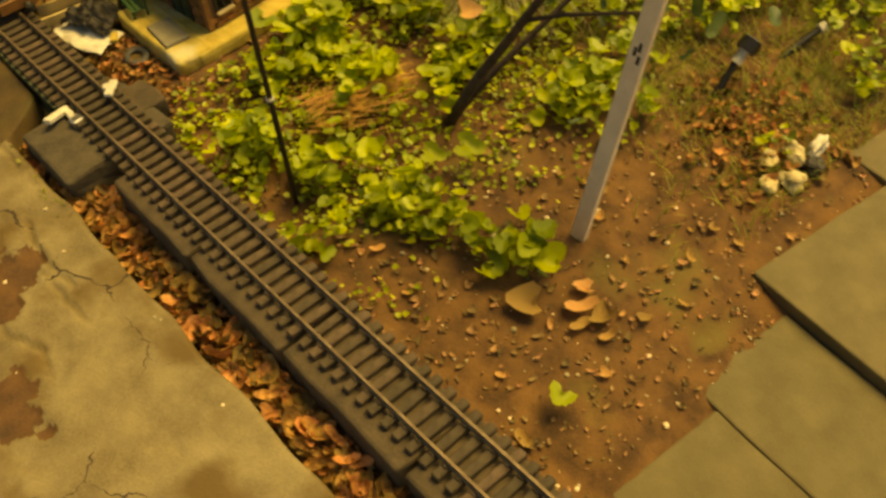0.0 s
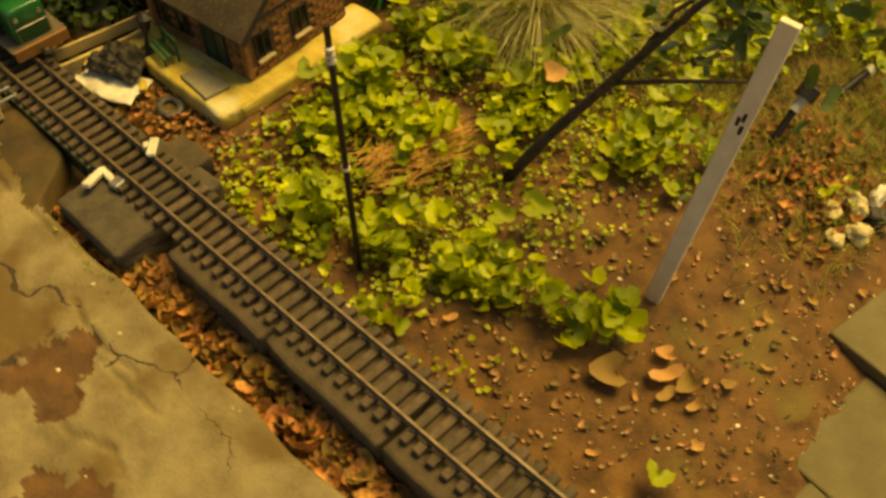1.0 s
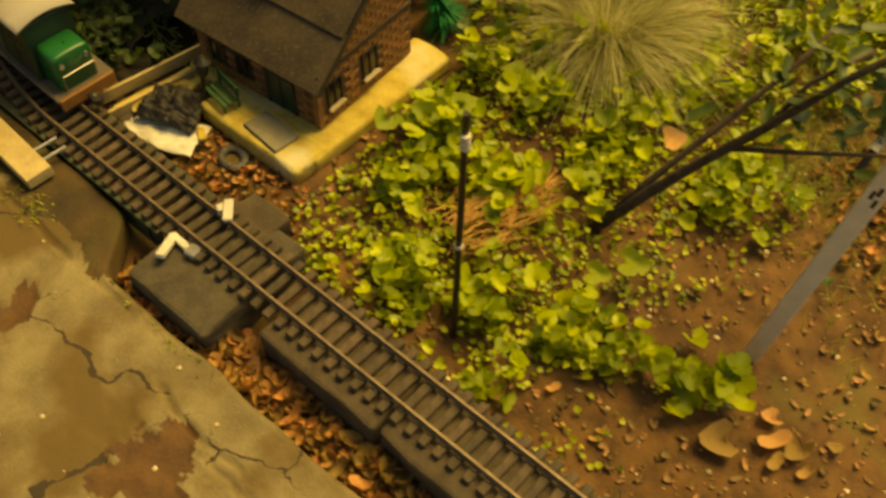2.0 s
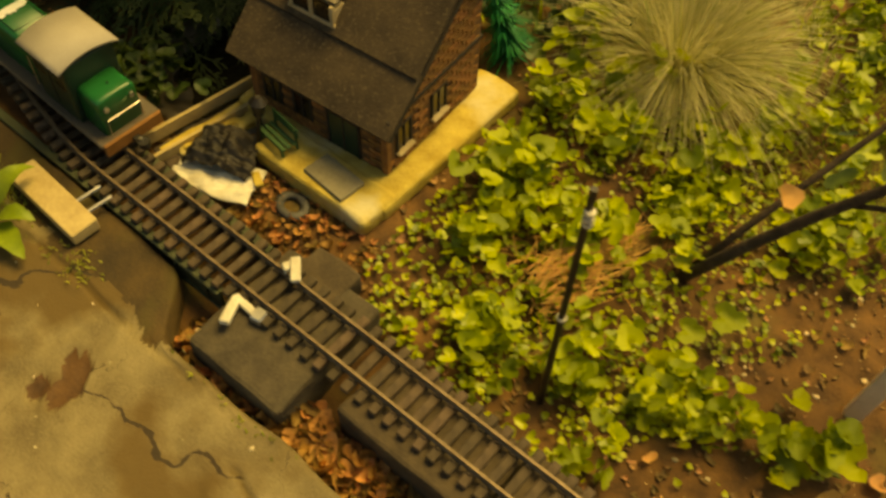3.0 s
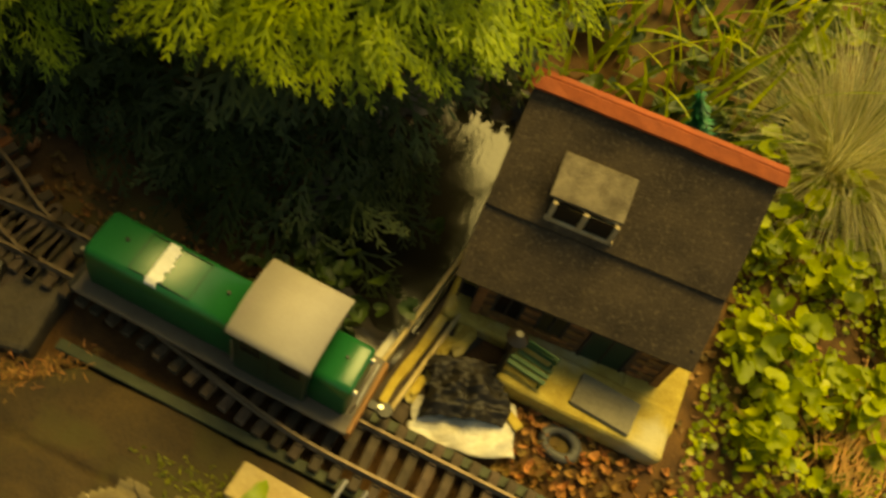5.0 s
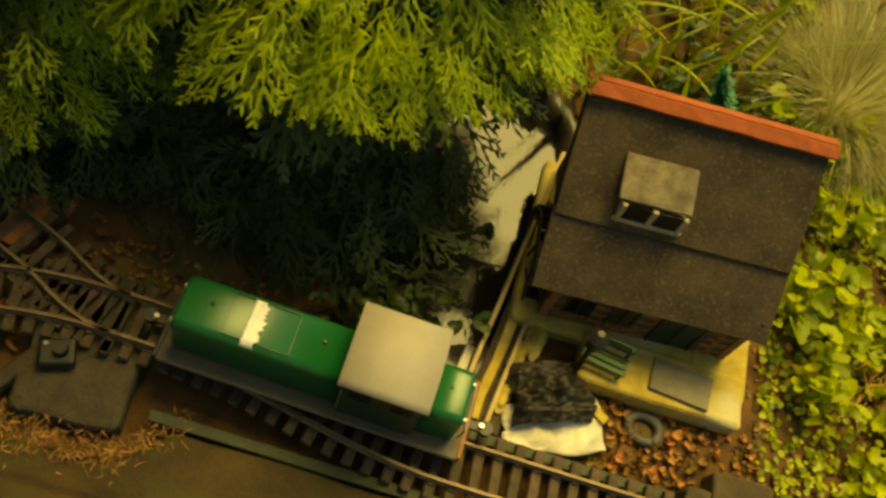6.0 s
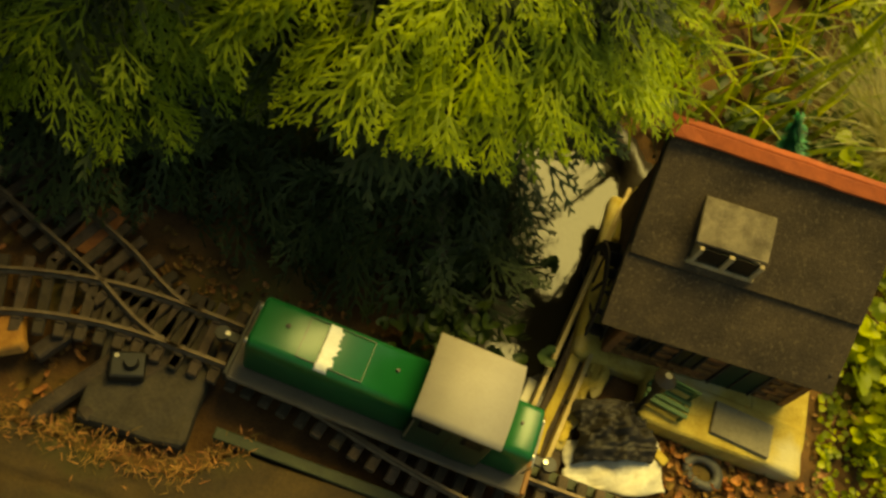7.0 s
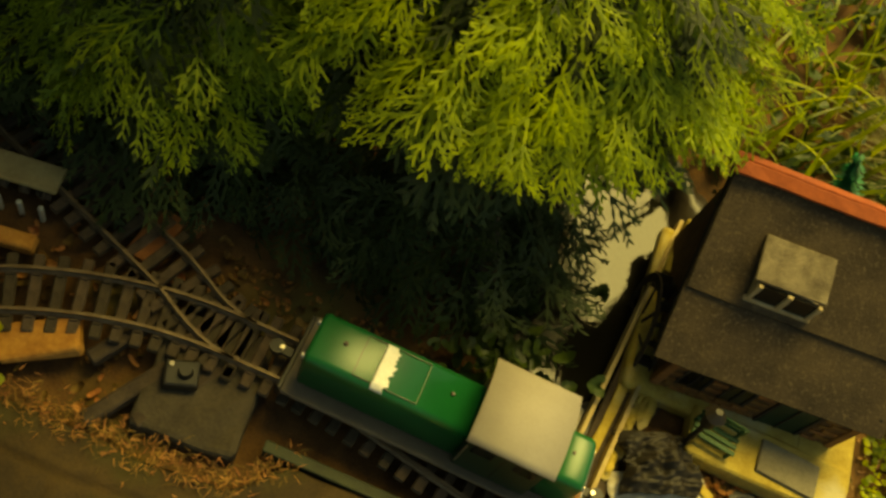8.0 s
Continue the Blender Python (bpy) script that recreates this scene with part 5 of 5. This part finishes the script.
def conifer_tree(x, y, lobes, low, label):
    """Lobes: centre, radius, rim height, height, number of boughs; low: number of small sprays at the foot, in the
    painted-shade green.
    """
    tree = empty("conifer", x, y, 0.155, label=label, category="conifer", group="garden conifers")
    lit, inner = Heap(), Heap()
    for lx, ly, rad, z0, h, count in lobes:
        limb("trunk", [(lx * 0.4, ly * 0.4, -0.03), (lx * 0.7, ly * 0.7, z0 * 0.6), (lx, ly, z0 + h * 0.95)], 0.02, 0.005, tree, 10)
        tips = []
        tries = 0
        while len(tips) < count and tries < 6000:
            tries += 1
            a, u = radians(rng.uniform(150, 405)), rng.random() ** 1.2
            r = rad * (1.0 - 0.62 * u ** 1.4) * (1 + 0.16 * noise.noise(Vector((math.cos(a) * 3 + lx * 9, math.sin(a) * 3, u * 4))))
            tip = np.array((lx + math.cos(a) * r, ly + math.sin(a) * r, z0 + h * u + 0.03 * noise.noise(Vector((a * 3, u * 3, lx * 7)))))
            if any(np.linalg.norm(tip - q) < 0.036 for q in tips):
                continue
            if noise.noise(Vector((tip[0] * 15 + 3, tip[1] * 15, tip[2] * 15))) < -0.06 + rng.gauss(0, 0.06):
                continue
            tips.append(tip)
            bough(lit, tip, a + rng.gauss(0, 0.2), rng.uniform(0.046, 0.068))
            if len(tips) % 3 == 0:
                t = Vector(tip)
                c = Vector((lx, ly, t.z * 0.8))
                limb("limb", [c, c.lerp(t, 0.5) + Vector((0, 0, 0.02)), c.lerp(t, 0.85)], 0.006, 0.002, tree, 6)
        # dark sprays behind the boughs: the crown's inner shade is in their colour
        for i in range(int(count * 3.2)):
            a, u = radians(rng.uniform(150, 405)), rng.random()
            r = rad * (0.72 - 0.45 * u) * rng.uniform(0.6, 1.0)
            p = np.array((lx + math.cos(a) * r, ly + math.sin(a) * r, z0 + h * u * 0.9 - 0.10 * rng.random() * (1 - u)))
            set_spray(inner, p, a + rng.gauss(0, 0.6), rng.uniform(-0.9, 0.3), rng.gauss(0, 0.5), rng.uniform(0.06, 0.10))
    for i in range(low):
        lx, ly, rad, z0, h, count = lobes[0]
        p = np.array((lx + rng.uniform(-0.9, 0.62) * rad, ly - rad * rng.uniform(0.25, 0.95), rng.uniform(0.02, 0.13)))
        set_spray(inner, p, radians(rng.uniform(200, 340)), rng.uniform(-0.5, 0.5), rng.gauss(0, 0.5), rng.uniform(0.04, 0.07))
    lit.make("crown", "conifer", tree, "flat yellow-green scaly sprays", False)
    inner.make("inner_crown", "conifer_shaded", tree, "inner sprays with shade painted into the green", False)


conifer_tree(-0.555, 0.32, ((0.0, 0.0, 0.262, 0.29, 0.17, 210),), 260, "dense yellow-green conifer with flat scaly sprays hanging over the track")
conifer_tree(-0.87, 0.22, ((0.0, 0.0, 0.19, 0.15, 0.2, 85), (0.02, 0.26, 0.20, 0.24, 0.15, 45)), 90, "smaller darker conifer with drooping scaly sprays beside the track")

# tall conifers added mostly out of view, to shade this end of the garden
for tx, ty, th, bare in ((-1.62, 0.08, 1.9, 0.08), (-1.30, 0.85, 2.1, 0.08), (-0.92, 1.15, 2.1, 0.08), (-1.45, -0.65, 1.9, 0.08), (-1.04, 0.58, 1.9, 0.75)):
    tall = empty("shade_conifer", tx, ty, 0.15, label="tall conifer added mostly out of view to shade the track", category="conifer", group="tall conifers")
    limb("trunk", [(0, 0, -0.03), (0.01, 0, th * 0.5), (0, 0, th * 0.95)], 0.04, 0.008, tall, 10)
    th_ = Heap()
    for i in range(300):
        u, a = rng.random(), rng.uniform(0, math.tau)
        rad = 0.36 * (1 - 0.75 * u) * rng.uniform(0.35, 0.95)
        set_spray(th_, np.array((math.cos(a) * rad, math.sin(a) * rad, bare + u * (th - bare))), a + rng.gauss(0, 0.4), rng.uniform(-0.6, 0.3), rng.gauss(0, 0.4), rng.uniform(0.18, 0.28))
    # crown in the green that has shade painted in
    th_.make("crown", "conifer_shaded", tall, "", False)

# tiny bottle-brush fir behind the house
fir = empty("toy_fir", -0.050, 0.365, 0.165, label="small emerald green toy fir tree behind the house", category="toy tree")
fir.rotation_euler = (0, radians(-22), 0)
limb("trunk", [(0, 0, 0), (0, 0, 0.19)], 0.003, 0.001, fir, 6)
fh = Heap()
for i in range(1500):
    t = rng.random()
    a = rng.uniform(0, math.tau)
    tier = 0.75 + 0.25 * math.cos(t * 44)
    fh.add(*strip((0, 0, 0.02 + 0.165 * t), (math.cos(a), math.sin(a), -0.15), (0.050 * (1 - t) + 0.008) * tier * rng.uniform(0.7, 1.1), 0.0036, 0.5, 3))
fh.make("needles", "fir_green", fir)

# ---------------------------------------------------------------- shaded end of the line
ob = tagged(part("brick", rough(boxed(-0.017, 0.017, -0.032, 0.032, 0, 0.03, 0.003, 2), 0.0015, 70), "brick_red"), "broken orange-red brick lying beside the track", "brick")
ob.matrix_basis = pose(-0.795, -0.022, 0.165, 0, 0, -8)
ob = tagged(part("wood_chunk", rough(rough(boxed(-0.038, 0.038, -0.019, 0.019, 0, 0.022, 0.004, 2), 0.004, 60), 0.002, 160), "cut_wood"), "split orange-brown wood chunk beside the rails", "wood chunk", "wood chunks")
ob.matrix_basis = pose(-0.838, -0.168, 0.172, 0, -6, 32)
ob = tagged(part("wood_chunk", rough(boxed(-0.03, 0.03, -0.01, 0.01, 0, 0.016, 0.003, 2), 0.003, 60), "cut_wood"), "small split orange wood chunk in shade", "wood chunk", "wood chunks")
ob.matrix_basis = pose(-0.925, -0.088, 0.18, 0, 0, 10)
ob = tagged(part("boulder", rough(rock(0.055, 0.035, 0.03, 0.35, 4.0), 0.002, 80), "block", smooth=True), "smooth dark grey boulder in the shade behind the track", "boulder")
ob.matrix_basis = pose(-0.885, 0.035, 0.175, 0, 0, 10)
plat = empty("toy_platform", -0.945, -0.022, 0.168, 8, label="small tan toy platform roof on white posts", category="toy platform")
part("roof", rough(boxed(-0.045, 0.042, -0.016, 0.016, 0.036, 0.042, 0.002, 2), 0.0015, 60), "plank", plat)
for i in range(4):
    part("post", boxed(-0.038 + i * 0.022, -0.033 + i * 0.022, -0.032, -0.027, 0, 0.028, 0.001, 1), "white", plat, "white post")
# dark discs stand in for round holes along the roof edge
for i in range(4):
    bm = bmesh.new()
    cyl(bm, (-0.036 + i * 0.022, -0.018, 0.026), (-0.036 + i * 0.022, -0.010, 0.030), 0.006, 0.006, 12)
    part("barrel", bm, "old_wood", plat, "dark disc in place of a round hole")
for i in range(9):
    a = rng.uniform(0, 6)
    v, f = LEAVES[i % 5]
    if i == 0:
        lh = Heap()
    r = rng.uniform(0.007, 0.015)
    lh.add((v * r) @ rot3(rng.gauss(-0.2, 0.3), rng.gauss(0, 0.3), a).T + (-0.885 + rng.gauss(0, 0.018), -0.215 + rng.gauss(0, 0.014), 0.195 + 0.002 * i), f)
sp = empty("seedling", -0.885, -0.215, 0.18, label="small green seedling by the wood chunk", category="seedling")
v = lh.make("leaves", "leaf_stuff", sp)
v.location = (0.885, 0.215, -0.18)
yt = empty("spiky_seedling", -0.588, -0.048, 0.168, label="tiny yellow-green spiky seedling in dark litter", category="seedling")
hp = Heap()
for i in range(40):
    a, e = rng.uniform(0, 6.28), rng.uniform(0.1, 1.2)
    hp.add(*strip((0, 0, 0), (math.cos(a) * math.cos(e), math.sin(a) * math.cos(e), math.sin(e)), 0.017, 0.0022, 0.3, 2))
hp.make("leaves", "leaf_stuff", yt)

# ---------------------------------------------------------------- locomotive
LX, LY = -0.597, -0.0905
loco = empty("toy_locomotive", LX, LY, RAIL, -1.5, label="green toy diesel locomotive with grey cab roof standing on the track", category="toy locomotive")
loco.scale = (0.85, 0.85, 0.85)
# its own axes: x from the front of the long hood to the rear, z above the rail


def hood(x0, x1, w, z0, z1, r=0.010):
    """A hood with rounded upper edges and a slightly arched top."""
    prof = [(-w / 2, z0), (-w / 2, z1 - r)]
    for i in range(1, 7):
        a = math.pi - i / 6 * math.pi / 2
        prof.append((-w / 2 + r + r * math.cos(a), z1 - r + r * math.sin(a)))
    prof += [(-w / 6, z1 + 0.0008), (w / 6, z1 + 0.0008)]
    prof += [(-y, z) for y, z in prof[:8][::-1]]
    bm = bmesh.new()
    k = len(prof)
    xs_ = [(x0, 0.90), (x0 + 0.0015, 0.965), (x0 + 0.005, 1.0), (x1, 1.0)]
    rings = [[bm.verts.new((x, y * s, z0 + (z - z0) * (0.5 + 0.5 * s))) for y, z in prof] for x, s in xs_]
    for a, b in zip(rings, rings[1:]):
        for i in range(k):
            bm.faces.new((a[i], a[(i + 1) % k], b[(i + 1) % k], b[i]))
    bm.faces.new(rings[0])
    bm.faces.new(rings[-1][::-1])
    bmesh.ops.recalc_face_normals(bm, faces=bm.faces[:])
    return bm


part("long_hood", hood(0.0, 0.202, 0.066, 0.026, 0.096), "loco_green", loco, "glossy green long hood", True)
sh_ = part("short_hood", hood(0.0, 0.052, 0.066, 0.026, 0.092), "loco_green", loco, "glossy green short hood", True)
sh_.matrix_basis = pose(0.338, 0, 0, 0, 0, 180)
cab = part("cab", boxed(0.198, 0.290, -0.043, 0.043, 0.026, 0.132, 0.003, 2), "loco_dark", loco, "dark green cab")
bm = bmesh.new()
n = 14
ring = []
for x in (0.193, 0.2945):
    for s in (0.0, 0.004):
        ring.append([bm.verts.new((x, (i / n * 2 - 1) * 0.051, 0.128 + 0.0115 * (1 - (i / n * 2 - 1) ** 2) + s)) for i in range(n + 1)])
for i in range(n):
    bm.faces.new((ring[1][i], ring[1][i + 1], ring[3][i + 1], ring[3][i]))
    bm.faces.new((ring[0][i + 1], ring[0][i], ring[2][i], ring[2][i + 1]))
    bm.faces.new((ring[0][i], ring[0][i + 1], ring[1][i + 1], ring[1][i]))
    bm.faces.new((ring[2][i + 1], ring[2][i], ring[3][i], ring[3][i + 1]))
for i in (0, n):
    q = (ring[0][i], ring[1][i], ring[3][i], ring[2][i])
    bm.faces.new(q if i == 0 else q[::-1])
bmesh.ops.recalc_face_normals(bm, faces=bm.faces[:])
part("cab_roof", bm, "loco_roof", loco, "arched pale grey cab roof", True)
for x0, x1 in ((0.206, 0.232), (0.256, 0.282)):
    for s in (-1, 1):
        part("cab_window", boxed(x0, x1, s * 0.0432 - 0.0008, s * 0.0432 + 0.0008, 0.086, 0.116, 0.0006, 1), "glass_dark", cab)
for s in (-1, 1):
    part("door_line", boxed(0.243, 0.2442, s * 0.0433 - 0.0006, s * 0.0433 + 0.0006, 0.03, 0.12), "loco_black", cab)
    bm = bmesh.new()
    cyl(bm, (0.199, s * 0.046, 0.05), (0.199, s * 0.046, 0.105), 0.0012, None, 8)
    part("handrail", bm, "metal", cab, "thin steel handrail")
    part("front_window", boxed(0.1965, 0.1985, s * 0.0375 - 0.004, s * 0.0375 + 0.004, 0.100, 0.118), "glass_dark", cab)
part("running_plate", boxed(-0.012, 0.350, -0.052, 0.052, 0.020, 0.026, 0.0015, 1), "loco_plate", loco, "grey running plate")
for s in (-1, 1):
    part("skirt", boxed(0.02, 0.318, s * 0.044 - 0.0015, s * 0.044 + 0.0015, 0.002, 0.021, 0.001, 1), "loco_black", loco)
for x, nm in ((-0.0135, "front_beam"), (0.3515, "rear_beam")):
    part(nm, boxed(x - 0.003, x + 0.003, -0.050, 0.050, 0.006, 0.028, 0.0012, 1), "loco_black" if x < 0 else "loco_wood", loco, "" if x < 0 else "orange-brown rear buffer beam")
    s = -1 if x < 0 else 1
    bm = bmesh.new()
    box(bm, min(x, x + s * 0.024), max(x, x + s * 0.024), -0.006, 0.006, 0.010, 0.015, 0.001, 1)
    cyl(bm, (x + s * 0.024, 0, 0.008), (x + s * 0.024, 0, 0.018), 0.009, None, 14)
    part("coupler", bm, "loco_black", loco)
    bm = bmesh.new()
    cyl(bm, (x + s * 0.018, 0.0, 0.015), (x + s * 0.018, 0.0, 0.021), 0.003, None, 10)
    part("coupler_pin", bm, "metal", loco, "bright coupler pin")
for x in (0.055, 0.12, 0.215, 0.28):
    for s in (-1, 1):
        bm = bmesh.new()
        cyl(bm, (x, s * 0.0225 - 0.003, 0.0135), (x, s * 0.0225 + 0.003, 0.0135), 0.0145, None, 24)
        cyl(bm, (x, s * 0.0195 - 0.001, 0.0135), (x, s * 0.0195 + 0.001, 0.0135), 0.0165, None, 24)
        part("wheel", bm, "loco_black", loco)
for x in (0.035, 0.165):
    bm = bmesh.new()
    cyl(bm, (x, 0.004, 0.0965), (x, 0.004, 0.0992), 0.0030, 0.0022, 12)
    part("roof_stud", bm, "loco_black", loco)
bm = bmesh.new()
cyl(bm, (0.315, 0.004, 0.0925), (0.315, 0.004, 0.095), 0.0022, 0.0018, 12)
part("roof_stud", bm, "loco_black", loco)
# hatch outline on the hood top
for a in ((0.055, 0.132, -0.0255, -0.0247), (0.055, 0.132, 0.0247, 0.0255), (0.055, 0.0558, -0.0255, 0.0255), (0.1312, 0.132, -0.0255, 0.0255)):
    part("hatch_edge", boxed(a[0], a[1], a[2], a[3], 0.0955, 0.0973), "loco_dark", loco)
# torn white sticker across the hood
v, f = [], []
n, k = 26, 10
for i in range(n + 1):
    y = -0.031 + 0.056 * i / n
    zc = 0.0976 if abs(y) < 0.0235 else 0.0976 - (abs(y) - 0.0235) ** 2 / 0.011
    for j in range(k + 1):
        t = j / k
        ragged = 0.0055 * noise.noise(Vector((y * 240, 1.5, 0))) + 0.0035 * noise.noise(Vector((y * 700, 4.5, 0)))
        v.append((0.078 + (0.017 + ragged) * t + 0.0012 * noise.noise(Vector((y * 300, 7, 0))) * (1 - t), y, zc + 0.0007 + 0.0006 * noise.noise(Vector((y * 200, t * 3, 2)))))
for i in range(n):
    for j in range(k):
        a = i * (k + 1) + j
        f.append((a, a + k + 1, a + k + 2, a + 1))
stk = pydata("sticker", v, f, "paper", loco, "torn white paper sticker", True)
sm_ = stk.modifiers.new("thick", "SOLIDIFY")
sm_.thickness = 0.0005
# headlamps on both ends
for x, zz in ((-0.001, 0.078), (0.339, 0.074)):
    for y in (-0.022, 0.022):
        bm = bmesh.new()
        cyl(bm, (x - 0.003, y, zz), (x + 0.003, y, zz), 0.0042, None, 16)
        part("headlamp", bm, "metal", loco, "small bright headlamp")
bm = tube([(0.343, -0.028, 0.03), (0.346, -0.028, 0.06), (0.346, 0.028, 0.06), (0.343, 0.028, 0.03)], [0.0012] * 4, 8)
part("end_rail", bm, "metal", loco, "thin steel end rail")
